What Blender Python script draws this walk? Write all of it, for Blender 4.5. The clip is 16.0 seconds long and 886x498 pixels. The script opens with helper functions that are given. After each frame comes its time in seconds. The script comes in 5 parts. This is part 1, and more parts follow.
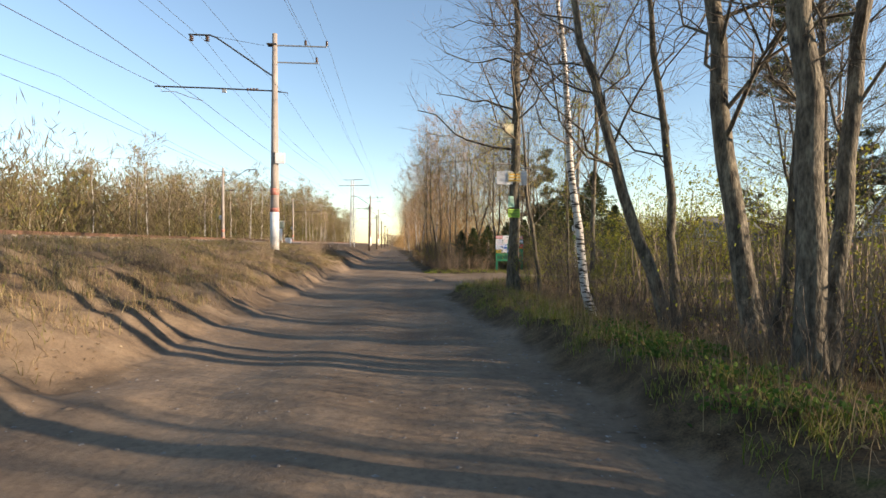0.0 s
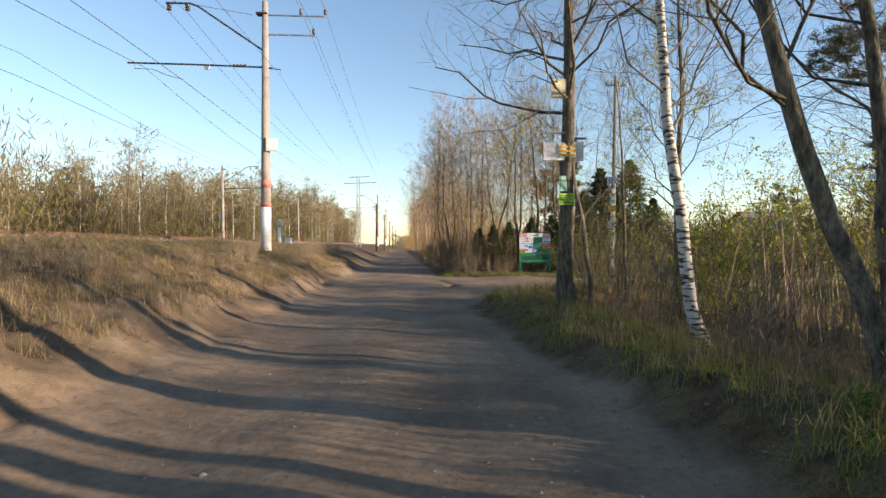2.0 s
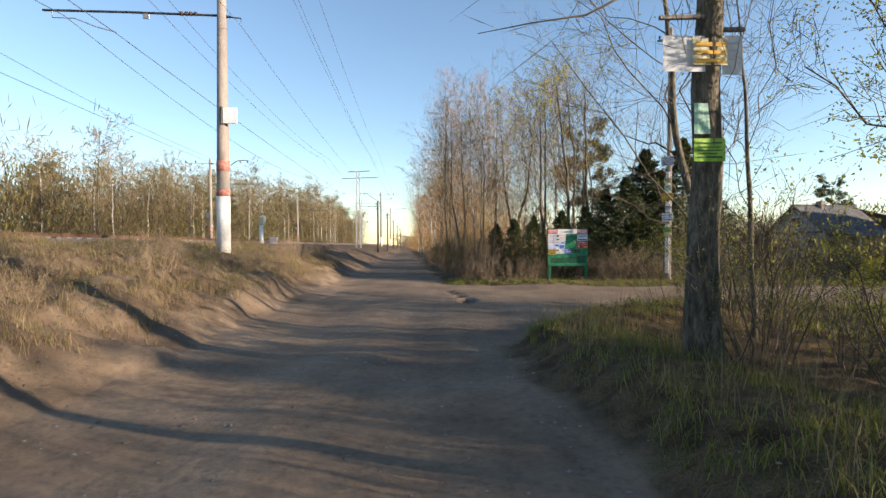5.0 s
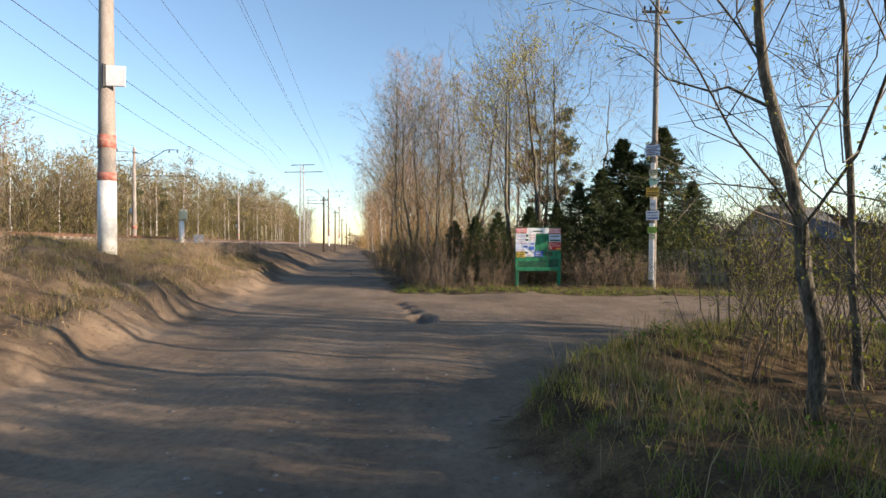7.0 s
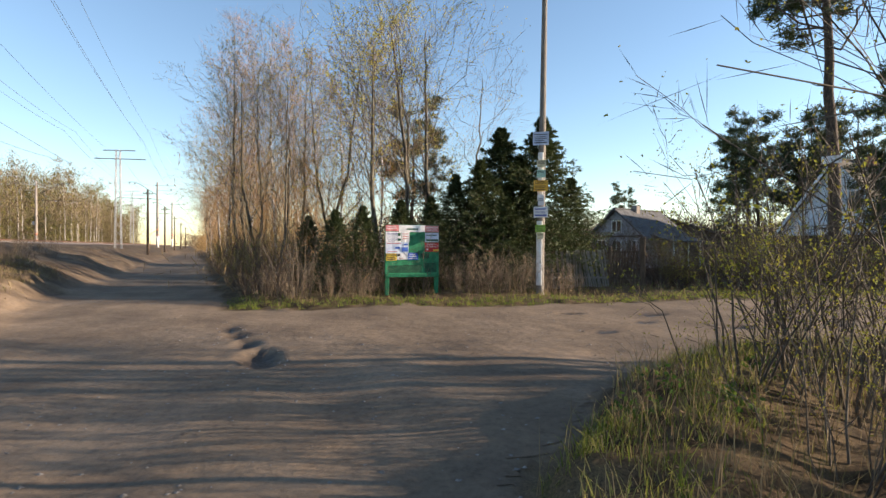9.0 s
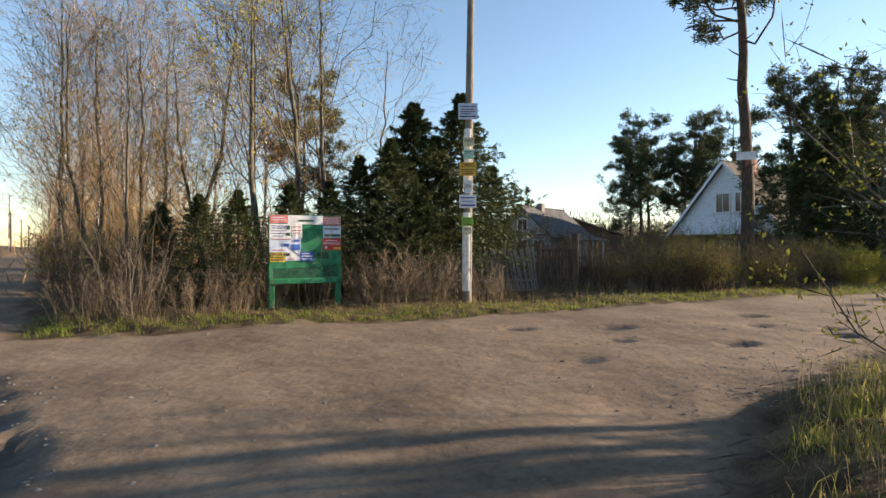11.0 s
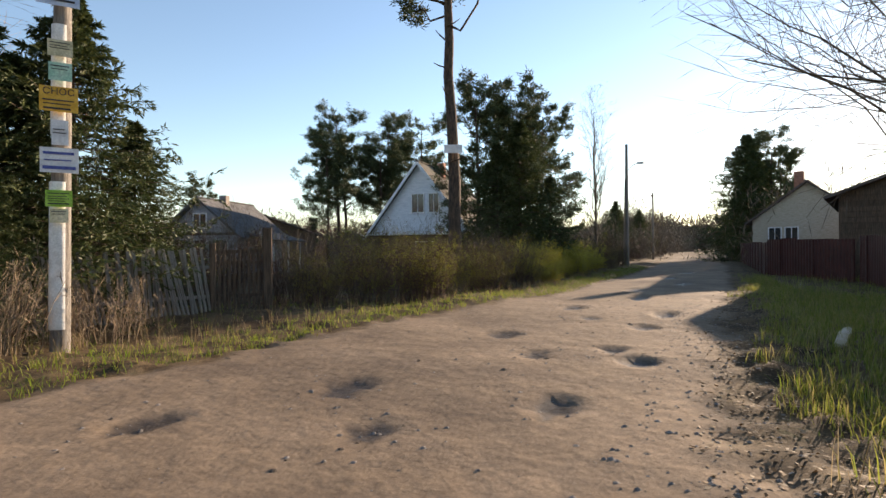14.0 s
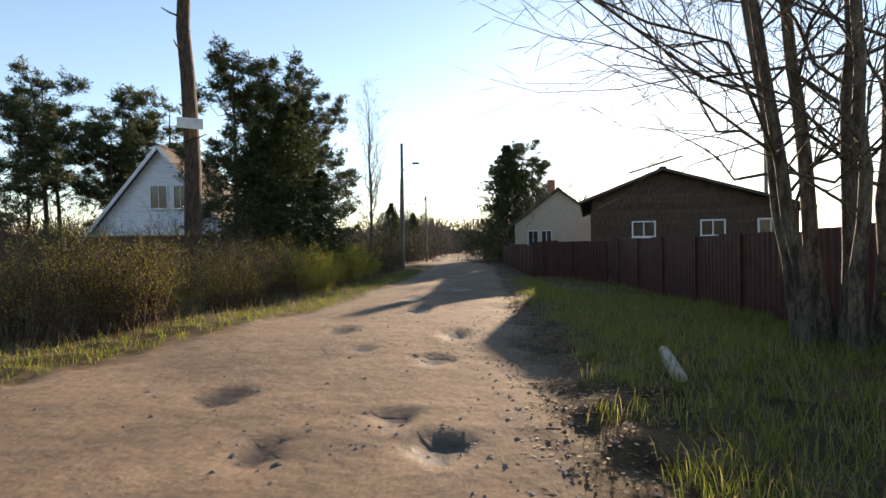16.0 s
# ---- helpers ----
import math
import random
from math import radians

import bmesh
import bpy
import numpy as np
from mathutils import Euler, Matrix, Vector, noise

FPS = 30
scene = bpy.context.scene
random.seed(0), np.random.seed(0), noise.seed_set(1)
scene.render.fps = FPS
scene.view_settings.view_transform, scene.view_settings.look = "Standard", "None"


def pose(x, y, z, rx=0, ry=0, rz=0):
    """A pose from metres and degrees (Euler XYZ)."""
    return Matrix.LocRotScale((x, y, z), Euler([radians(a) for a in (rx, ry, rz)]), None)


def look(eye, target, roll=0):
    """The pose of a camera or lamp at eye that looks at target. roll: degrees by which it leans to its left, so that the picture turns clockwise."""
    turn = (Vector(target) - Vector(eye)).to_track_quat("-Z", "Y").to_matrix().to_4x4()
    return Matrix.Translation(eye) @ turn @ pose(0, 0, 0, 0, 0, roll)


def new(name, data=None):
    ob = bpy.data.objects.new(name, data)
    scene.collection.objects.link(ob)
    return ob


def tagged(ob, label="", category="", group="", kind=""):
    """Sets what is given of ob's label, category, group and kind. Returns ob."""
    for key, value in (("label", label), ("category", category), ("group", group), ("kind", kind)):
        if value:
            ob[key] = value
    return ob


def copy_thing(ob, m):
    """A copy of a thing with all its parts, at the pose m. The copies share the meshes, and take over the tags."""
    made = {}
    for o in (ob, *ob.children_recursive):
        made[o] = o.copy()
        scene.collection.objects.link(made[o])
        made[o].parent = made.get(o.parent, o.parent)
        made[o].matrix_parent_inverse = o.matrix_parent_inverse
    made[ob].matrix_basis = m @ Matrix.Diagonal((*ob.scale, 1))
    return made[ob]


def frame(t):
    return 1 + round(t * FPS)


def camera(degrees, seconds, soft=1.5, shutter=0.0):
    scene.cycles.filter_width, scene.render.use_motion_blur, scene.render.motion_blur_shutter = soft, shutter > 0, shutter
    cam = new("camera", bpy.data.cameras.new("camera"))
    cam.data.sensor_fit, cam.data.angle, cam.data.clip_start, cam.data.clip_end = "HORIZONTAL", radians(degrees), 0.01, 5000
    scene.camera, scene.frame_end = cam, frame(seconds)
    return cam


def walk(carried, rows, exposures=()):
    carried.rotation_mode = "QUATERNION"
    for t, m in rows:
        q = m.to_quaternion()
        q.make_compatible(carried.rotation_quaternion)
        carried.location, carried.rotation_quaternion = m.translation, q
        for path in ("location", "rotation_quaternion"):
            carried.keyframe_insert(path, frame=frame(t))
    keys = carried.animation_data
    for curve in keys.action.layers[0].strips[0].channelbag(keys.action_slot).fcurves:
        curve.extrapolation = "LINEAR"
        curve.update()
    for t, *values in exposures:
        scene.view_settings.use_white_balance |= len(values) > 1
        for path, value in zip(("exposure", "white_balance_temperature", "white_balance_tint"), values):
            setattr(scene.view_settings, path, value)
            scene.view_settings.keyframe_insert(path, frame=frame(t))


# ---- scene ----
cam = camera(79.4, 16.0)
METRES, EYE, TILT, LEAN, TURN = 31.2, 1.5, -0.3, 0.9, 0.0
ROWS = [
    (0.0, 0.0, 0.0, 0.0, 0.0, -0.2, -1.06),
    (0.5, -0.005, 0.0366, -0.0005, 0.24, -0.26, -0.95),
    (1.0, -0.0088, 0.0697, -0.0012, 0.46, -0.22, -0.82),
    (1.5, -0.0114, 0.1052, -0.001, 0.65, -0.21, -0.74),
    (2.0, -0.0155, 0.1389, -0.0021, 0.84, -0.15, -0.78),
    (2.5, -0.0194, 0.1741, -0.0023, 1.1, -0.17, -0.74),
    (3.0, -0.0214, 0.2069, -0.0023, 1.34, -0.08, -0.68),
    (3.5, -0.0224, 0.2423, -0.0025, 1.46, -0.15, -0.56),
    (4.0, -0.022, 0.276, -0.0029, 1.56, -0.11, -0.5),
    (6.5, -0.0252, 0.4349, 0.0001, 0.28, -0.23, -0.91),
    (7.0, -0.024, 0.4662, -0.0001, -3.76, -0.12, -0.91),
    (7.5, -0.0246, 0.4985, 0.0003, -7.57, -0.15, -0.87),
    (8.0, -0.0202, 0.5309, 0.0002, -11.71, 0.02, -0.79),
    (8.5, -0.0187, 0.5623, 0.0003, -15.49, 0.08, -0.89),
    (9.0, -0.0156, 0.5932, -0.0005, -19.42, 0.3, -0.83),
    (9.5, -0.0137, 0.6214, 0.001, -22.04, 0.34, -0.94),
    (10.0, -0.0062, 0.6512, -0.0005, -26.1, 0.44, -0.78),
    (12.5, 0.0591, 0.7818, -0.0029, -39.62, 0.69, -0.4),
    (13.0, 0.0817, 0.8008, -0.0029, -45.81, 0.77, -0.12),
    (13.5, 0.1043, 0.8149, -0.002, -53.12, 0.81, 0.04),
    (14.0, 0.1319, 0.8272, -0.0022, -63.21, 0.86, 0.32),
    (14.5, 0.1569, 0.8373, -0.001, -70.28, 0.86, 0.38),
    (15.0, 0.1861, 0.842, -0.0008, -75.23, 0.89, 0.66),
    (15.5, 0.213, 0.8457, 0.0, -79.78, 0.87, 0.78),
    (16.0, 0.241, 0.8466, 0.0004, -86.74, 0.87, 1.0),
]
EXPOSURES = [(0.0, 1.34, 7150, 14), (4.0, 1.29, 6750, 13), (8.0, 1.33, 6700, 13), (10.0, 1.38, 6950, 13), (12.5, 1.40, 7200, 15), (16.0, 1.38, 7500, 17)]
walk(cam, [(t, pose(0, 0, EYE, TILT, LEAN, TURN) @ pose(METRES * x, METRES * y, METRES * z, 90 + pitch, roll, yaw)) for t, x, y, z, yaw, pitch, roll in ROWS],
     exposures=EXPOSURES)

# ---- world and sun ----
SUN_DIR = Vector((0.949, -0.285, 0.215)).normalized()
world = bpy.data.worlds.new("world")
scene.world = world
world.use_nodes = True
wn = world.node_tree.nodes
sky = wn.new("ShaderNodeTexSky")
sky.sky_type, sky.sun_disc = "NISHITA", False
sky.sun_elevation = math.asin(SUN_DIR.z)
sky.sun_rotation = math.atan2(SUN_DIR.x, SUN_DIR.y)
sky.altitude, sky.air_density, sky.dust_density, sky.ozone_density = 50, 1.0, 0.1, 2.25
world.node_tree.links.new(sky.outputs[0], wn["Background"].inputs[0])
wn["Background"].inputs[1].default_value = 0.115
sun = new("sun", bpy.data.lights.new("sun", "SUN"))
sun.data.energy, sun.data.angle, sun.data.color = 5.0, radians(0.6), (1.0, 0.84, 0.66)
sun.matrix_world = look(SUN_DIR * 80, (0, 0, 0))


# ---- materials ----
def mat(name, c1, c2, scale=6.0, rough=0.85, bump=0.3, stretch=(1, 1, 1), fine=40.0, lum=0.25, per_object=0.0, translucent=0.0, metal=0.0, spec=0.3):
    """Two colours mixed by coarse noise, varied by fine noise, with bump."""
    m = bpy.data.materials.new(name)
    m.use_nodes = True
    n, l = m.node_tree.nodes, m.node_tree.links
    b = n["Principled BSDF"]
    co = n.new("ShaderNodeTexCoord")
    mp = n.new("ShaderNodeMapping")
    mp.inputs["Scale"].default_value = stretch
    l.new(co.outputs["Object"], mp.inputs[0])
    n1, n2 = n.new("ShaderNodeTexNoise"), n.new("ShaderNodeTexNoise")
    n1.inputs["Scale"].default_value, n2.inputs["Scale"].default_value = scale, fine
    n1.inputs["Detail"].default_value, n2.inputs["Detail"].default_value = 5, 6
    l.new(mp.outputs[0], n1.inputs[0]), l.new(mp.outputs[0], n2.inputs[0])
    ramp = n.new("ShaderNodeValToRGB")
    ramp.color_ramp.elements[0].position, ramp.color_ramp.elements[1].position = 0.36, 0.64
    ramp.color_ramp.elements[0].color, ramp.color_ramp.elements[1].color = (*c1, 1), (*c2, 1)
    l.new(n1.outputs[0], ramp.inputs[0])
    hsv = n.new("ShaderNodeHueSaturation")
    l.new(ramp.outputs[0], hsv.inputs["Color"])
    val = n.new("ShaderNodeMapRange")
    val.inputs[1].default_value, val.inputs[2].default_value = 0.3, 0.7
    val.inputs[3].default_value, val.inputs[4].default_value = 1 - lum, 1 + lum
    l.new(n2.outputs[0], val.inputs[0])
    out = val.outputs[0]
    if per_object:
        info = n.new("ShaderNodeObjectInfo")
        r = n.new("ShaderNodeMapRange")
        r.inputs[3].default_value, r.inputs[4].default_value = 1 - per_object, 1 + per_object
        l.new(info.outputs["Random"], r.inputs[0])
        mu = n.new("ShaderNodeMath")
        mu.operation = "MULTIPLY"
        l.new(out, mu.inputs[0]), l.new(r.outputs[0], mu.inputs[1])
        out = mu.outputs[0]
    l.new(out, hsv.inputs["Value"])
    l.new(hsv.outputs[0], b.inputs["Base Color"])
    b.inputs["Roughness"].default_value, b.inputs["Metallic"].default_value = rough, metal
    b.inputs["Specular IOR Level"].default_value = spec
    if bump:
        bp = n.new("ShaderNodeBump")
        bp.inputs["Strength"].default_value, bp.inputs["Distance"].default_value = bump, 0.02
        l.new(n2.outputs[0], bp.inputs["Height"]), l.new(bp.outputs[0], b.inputs["Normal"])
    if translucent:
        tr, mx = n.new("ShaderNodeBsdfTranslucent"), n.new("ShaderNodeMixShader")
        l.new(hsv.outputs[0], tr.inputs[0])
        mx.inputs[0].default_value = translucent
        l.new(b.outputs[0], mx.inputs[1]), l.new(tr.outputs[0], mx.inputs[2])
        l.new(mx.outputs[0], n["Material Output"].inputs[0])
    return m


def island_mat(name, cols, rough=0.8, translucent=0.35):
    """Leaves and blades: a colour of its own for each island."""
    m = bpy.data.materials.new(name)
    m.use_nodes = True
    n, l = m.node_tree.nodes, m.node_tree.links
    b = n["Principled BSDF"]
    g = n.new("ShaderNodeNewGeometry")
    ramp = n.new("ShaderNodeValToRGB")
    e = ramp.color_ramp.elements
    while len(e) < len(cols):
        e.new(0.5)
    for i, c in enumerate(cols):
        e[i].position, e[i].color = i / (len(cols) - 1), (*c, 1)
    l.new(g.outputs["Random Per Island"], ramp.inputs[0])
    l.new(ramp.outputs[0], b.inputs["Base Color"])
    b.inputs["Roughness"].default_value, b.inputs["Specular IOR Level"].default_value = rough, 0.2
    tr, mx = n.new("ShaderNodeBsdfTranslucent"), n.new("ShaderNodeMixShader")
    l.new(ramp.outputs[0], tr.inputs[0])
    mx.inputs[0].default_value = translucent
    l.new(b.outputs[0], mx.inputs[1]), l.new(tr.outputs[0], mx.inputs[2])
    l.new(mx.outputs[0], n["Material Output"].inputs[0])
    return m


def earth_mat():
    """Bare road dirt, litter and dry soil, mixed by the plan's masks; wet mud in the potholes."""
    m = bpy.data.materials.new("earth")
    m.use_nodes = True
    n, l = m.node_tree.nodes, m.node_tree.links
    b = n["Principled BSDF"]
    co = n.new("ShaderNodeTexCoord")

    def noise_tex(scale, detail=6, rough=0.55, stretch=(1, 1, 1)):
        mp = n.new("ShaderNodeMapping")
        mp.inputs["Scale"].default_value = stretch
        l.new(co.outputs["Object"], mp.inputs[0])
        t = n.new("ShaderNodeTexNoise")
        t.inputs["Scale"].default_value, t.inputs["Detail"].default_value, t.inputs["Roughness"].default_value = scale, detail, rough
        l.new(mp.outputs[0], t.inputs[0])
        return t.outputs[0]

    def ramp(src, stops):
        r = n.new("ShaderNodeValToRGB")
        e = r.color_ramp.elements
        while len(e) < len(stops):
            e.new(0.5)
        for i, (p, c) in enumerate(stops):
            e[i].position, e[i].color = p, (*c, 1)
        l.new(src, r.inputs[0])
        return r.outputs[0]

    def mix(f, a, c, mode="MIX"):
        x = n.new("ShaderNodeMix")
        x.data_type, x.blend_type = "RGBA", mode
        if isinstance(f, float):
            x.inputs[0].default_value = f
        else:
            l.new(f, x.inputs[0])
        l.new(a, x.inputs[6]), l.new(c, x.inputs[7])
        return x.outputs[2]

    def attr(name):
        a = n.new("ShaderNodeAttribute")
        a.attribute_name = name
        return a.outputs["Fac"]

    road = ramp(noise_tex(0.55, 7, 0.6), [(0.32, (0.145, 0.108, 0.078)), (0.5, (0.205, 0.152, 0.106)), (0.68, (0.26, 0.195, 0.138))])
    grit = ramp(noise_tex(11, 10, 0.78), [(0.3, (0.62, 0.62, 0.62)), (0.5, (1, 1, 1)), (0.72, (1.25, 1.22, 1.18))])
    road = mix(1.0, road, grit, "MULTIPLY")
    ruts = ramp(noise_tex(1.3, 5, 0.6, (1.6, 0.12, 1)), [(0.35, (0.9, 0.9, 0.91)), (0.6, (1.03, 1.02, 1.0))])
    road = mix(1.0, road, ruts, "MULTIPLY")
    litter = ramp(noise_tex(2.2, 8, 0.65), [(0.3, (0.035, 0.025, 0.015)), (0.46, (0.085, 0.058, 0.034)), (0.58, (0.14, 0.10, 0.058)), (0.7, (0.075, 0.075, 0.024))])
    flakes = ramp(noise_tex(45, 6, 0.7), [(0.35, (0.5, 0.5, 0.5)), (0.6, (1.2, 1.15, 1.05))])
    litter = mix(1.0, litter, flakes, "MULTIPLY")
    bank = ramp(noise_tex(1.1, 8, 0.65), [(0.3, (0.06, 0.043, 0.03)), (0.5, (0.13, 0.094, 0.064)), (0.66, (0.20, 0.155, 0.108))])
    bank = mix(1.0, bank, flakes, "MULTIPLY")
    c = mix(attr("bank"), litter, bank)
    c = mix(attr("road"), c, road)
    mud = ramp(noise_tex(9), [(0.3, (0.03, 0.024, 0.02)), (0.7, (0.075, 0.06, 0.048))])
    c = mix(attr("wet"), c, mud)
    l.new(c, b.inputs["Base Color"])
    rg = n.new("ShaderNodeMapRange")
    rg.inputs[3].default_value, rg.inputs[4].default_value = 0.95, 0.5
    l.new(attr("wet"), rg.inputs[0]), l.new(rg.outputs[0], b.inputs["Roughness"])
    b.inputs["Specular IOR Level"].default_value = 0.12
    bp, bp2 = n.new("ShaderNodeBump"), n.new("ShaderNodeBump")
    bp.inputs["Strength"].default_value, bp.inputs["Distance"].default_value = 0.22, 0.02
    bp2.inputs["Strength"].default_value, bp2.inputs["Distance"].default_value = 0.22, 0.12
    l.new(noise_tex(3.0, 6), bp2.inputs["Height"])
    l.new(noise_tex(17, 10, 0.78), bp.inputs["Height"])
    l.new(bp2.outputs[0], bp.inputs["Normal"]), l.new(bp.outputs[0], b.inputs["Normal"])
    return m


def birch_mat():
    m = mat("birch_bark", (0.42, 0.385, 0.34), (0.60, 0.56, 0.51), 3, 0.7, 0.25, fine=30, lum=0.15)
    n, l = m.node_tree.nodes, m.node_tree.links
    b = n["Principled BSDF"]
    src = b.inputs["Base Color"].links[0].from_socket
    co, mp, t = n.new("ShaderNodeTexCoord"), n.new("ShaderNodeMapping"), n.new("ShaderNodeTexNoise")
    mp.inputs["Scale"].default_value = (2.5, 2.5, 9)
    t.inputs["Scale"].default_value, t.inputs["Detail"].default_value = 2.0, 6
    l.new(co.outputs["Object"], mp.inputs[0]), l.new(mp.outputs[0], t.inputs[0])
    r = n.new("ShaderNodeValToRGB")
    r.color_ramp.elements[0].position, r.color_ramp.elements[1].position = 0.5, 0.57
    r.color_ramp.elements[0].color, r.color_ramp.elements[1].color = (1, 1, 1, 1), (0.09, 0.075, 0.06, 1)
    l.new(t.outputs[0], r.inputs[0])
    x = n.new("ShaderNodeMix")
    x.data_type, x.blend_type = "RGBA", "MULTIPLY"
    x.inputs[0].default_value = 1
    l.new(src, x.inputs[6]), l.new(r.outputs[0], x.inputs[7]), l.new(x.outputs[2], b.inputs["Base Color"])
    return m


EARTH = earth_mat()
BARK = mat("alder_bark", (0.055, 0.045, 0.033), (0.17, 0.145, 0.105), 4, 0.9, 1.0, (3, 3, 0.9), 14, 0.45, 0.2)
BARK_PINE = mat("pine_bark", (0.045, 0.034, 0.027), (0.115, 0.078, 0.055), 4, 0.9, 1.0, (3, 3, 0.8), 18, 0.35)
BIRCH = birch_mat()
TWIG = mat("twig_bark", (0.085, 0.068, 0.052), (0.15, 0.12, 0.09), 3, 0.85, 0, per_object=0.2)
TWIG_BIRCH = mat("birch_twig", (0.22, 0.125, 0.066), (0.34, 0.205, 0.11), 2, 0.85, 0, per_object=0.25)
TWIG_TAN = mat("tan_twig", (0.15, 0.11, 0.075), (0.24, 0.185, 0.125), 3, 0.85, 0, per_object=0.3)
TWIG_DRY = mat("dry_stem", (0.15, 0.105, 0.07), (0.27, 0.205, 0.135), 3, 0.85, 0, per_object=0.25)
TWIG_RED = mat("reddish_stem", (0.07, 0.04, 0.031), (0.125, 0.075, 0.055), 3, 0.85, 0, per_object=0.25)
LEAF = island_mat("young_leaf", [(0.24, 0.25, 0.035), (0.34, 0.31, 0.05), (0.18, 0.21, 0.03), (0.40, 0.33, 0.06)])
LEAF_OCHRE = island_mat("ochre_leaf", [(0.34, 0.23, 0.06), (0.42, 0.32, 0.08), (0.28, 0.22, 0.06), (0.30, 0.28, 0.07)])
LEAF_GOLD = island_mat("golden_leaf", [(0.40, 0.34, 0.05), (0.48, 0.40, 0.07), (0.33, 0.30, 0.05)], 0.8, 0.45)
LEAF_GREY = island_mat("far_leaf", [(0.17, 0.15, 0.04), (0.23, 0.19, 0.05), (0.10, 0.12, 0.03)])
FARTWIG = island_mat("far_twig", [(0.14, 0.105, 0.062), (0.10, 0.08, 0.046), (0.18, 0.135, 0.075), (0.12, 0.115, 0.05)])
CATKIN = island_mat("catkin", [(0.36, 0.22, 0.09), (0.28, 0.18, 0.085), (0.42, 0.28, 0.12)])
NEEDLE_SPRUCE = island_mat("spruce_needle", [(0.026, 0.042, 0.016), (0.05, 0.07, 0.025), (0.09, 0.10, 0.034), (0.036, 0.055, 0.02)], 0.55, 0.2)
NEEDLE_PINE = island_mat("pine_needle", [(0.035, 0.055, 0.024), (0.065, 0.085, 0.036), (0.10, 0.11, 0.045), (0.045, 0.06, 0.025)], 0.6, 0.12)
GRASS = island_mat("green_grass", [(0.10, 0.15, 0.02), (0.19, 0.22, 0.035), (0.27, 0.26, 0.06), (0.38, 0.31, 0.14), (0.12, 0.18, 0.025)], 0.8, 0.5)
GRASS_DRY = island_mat("dry_grass", [(0.24, 0.17, 0.09), (0.34, 0.25, 0.14), (0.17, 0.12, 0.065), (0.14, 0.14, 0.04), (0.40, 0.31, 0.18)])
GRASS_FRESH = island_mat("fresh_grass", [(0.10, 0.17, 0.02), (0.16, 0.22, 0.03), (0.22, 0.26, 0.045), (0.28, 0.25, 0.08), (0.12, 0.19, 0.022)], 0.8, 0.5)
HERB = island_mat("herb_leaf", [(0.05, 0.10, 0.02), (0.08, 0.15, 0.028), (0.12, 0.17, 0.035)])
DEADLEAF = island_mat("dead_leaf", [(0.16, 0.10, 0.055), (0.26, 0.18, 0.10), (0.10, 0.065, 0.04), (0.34, 0.27, 0.18)], 0.8, 0.1)
STONE = mat("pebble", (0.16, 0.14, 0.12), (0.32, 0.28, 0.24), 9, 0.85, 0.3, per_object=0.2)
CONCRETE = mat("concrete", (0.21, 0.18, 0.158), (0.30, 0.262, 0.232), 2.5, 0.9, 0.4, (1, 1, 0.35), 40, 0.18)
WHITEWASH = mat("whitewash", (0.62, 0.60, 0.56), (0.78, 0.77, 0.74), 6, 0.85, 0.3, lum=0.15)
REDPAINT = mat("faded_red_paint", (0.36, 0.11, 0.085), (0.46, 0.24, 0.19), 9, 0.8, 0.2)
STEEL = mat("galvanised_steel", (0.22, 0.23, 0.24), (0.36, 0.37, 0.38), 8, 0.5, 0.1, metal=0.7)
DARKSTEEL = mat("dark_steel", (0.03, 0.032, 0.035), (0.07, 0.07, 0.07), 8, 0.55, 0.1, metal=0.4)
RUST = mat("rusty_rail", (0.08, 0.042, 0.028), (0.16, 0.085, 0.055), 7, 0.8, 0.3)
SLEEPER = mat("sleeper_concrete", (0.20, 0.17, 0.14), (0.32, 0.28, 0.24), 5, 0.9, 0.3)
BALLAST = mat("ballast", (0.16, 0.12, 0.095), (0.30, 0.24, 0.20), 16, 0.95, 1.0, fine=30, lum=0.4)
WIRE = mat("wire", (0.08, 0.085, 0.09), (0.13, 0.135, 0.14), 5, 0.5, 0, metal=0.5)
PORCELAIN = mat("insulator_glaze", (0.05, 0.03, 0.025), (0.09, 0.06, 0.05), 5, 0.25, 0)
GREENPAINT = mat("green_paint", (0.012, 0.14, 0.065), (0.03, 0.24, 0.115), 5, 0.6, 0.25, lum=0.3)
GREENDARK = mat("dark_green_paint", (0.012, 0.06, 0.035), (0.02, 0.11, 0.055), 9, 0.6, 0.2)
PAPERW = mat("white_paper", (0.58, 0.58, 0.60), (0.78, 0.78, 0.78), 4, 0.8, 0.15, lum=0.12)
PAPERB = mat("pale_blue_paper", (0.42, 0.50, 0.66), (0.60, 0.66, 0.76), 5, 0.8, 0.1, lum=0.1)
PAPERBLUE = mat("blue_paper", (0.035, 0.09, 0.40), (0.06, 0.15, 0.52), 5, 0.7, 0.1)
PAPERY = mat("yellow_paper", (0.62, 0.42, 0.04), (0.78, 0.56, 0.08), 6, 0.75, 0.1, lum=0.12)
PAPERO = mat("orange_paper", (0.62, 0.33, 0.04), (0.74, 0.44, 0.08), 6, 0.75, 0.1, lum=0.12)
PAPERR = mat("red_paper", (0.42, 0.03, 0.03), (0.55, 0.06, 0.05), 6, 0.7, 0.1)
PAPERPINK = mat("faded_red_plastic", (0.46, 0.10, 0.11), (0.62, 0.24, 0.24), 7, 0.55, 0.2)
PAPERG = mat("lime_paper", (0.22, 0.42, 0.05), (0.36, 0.54, 0.10), 6, 0.75, 0.1)
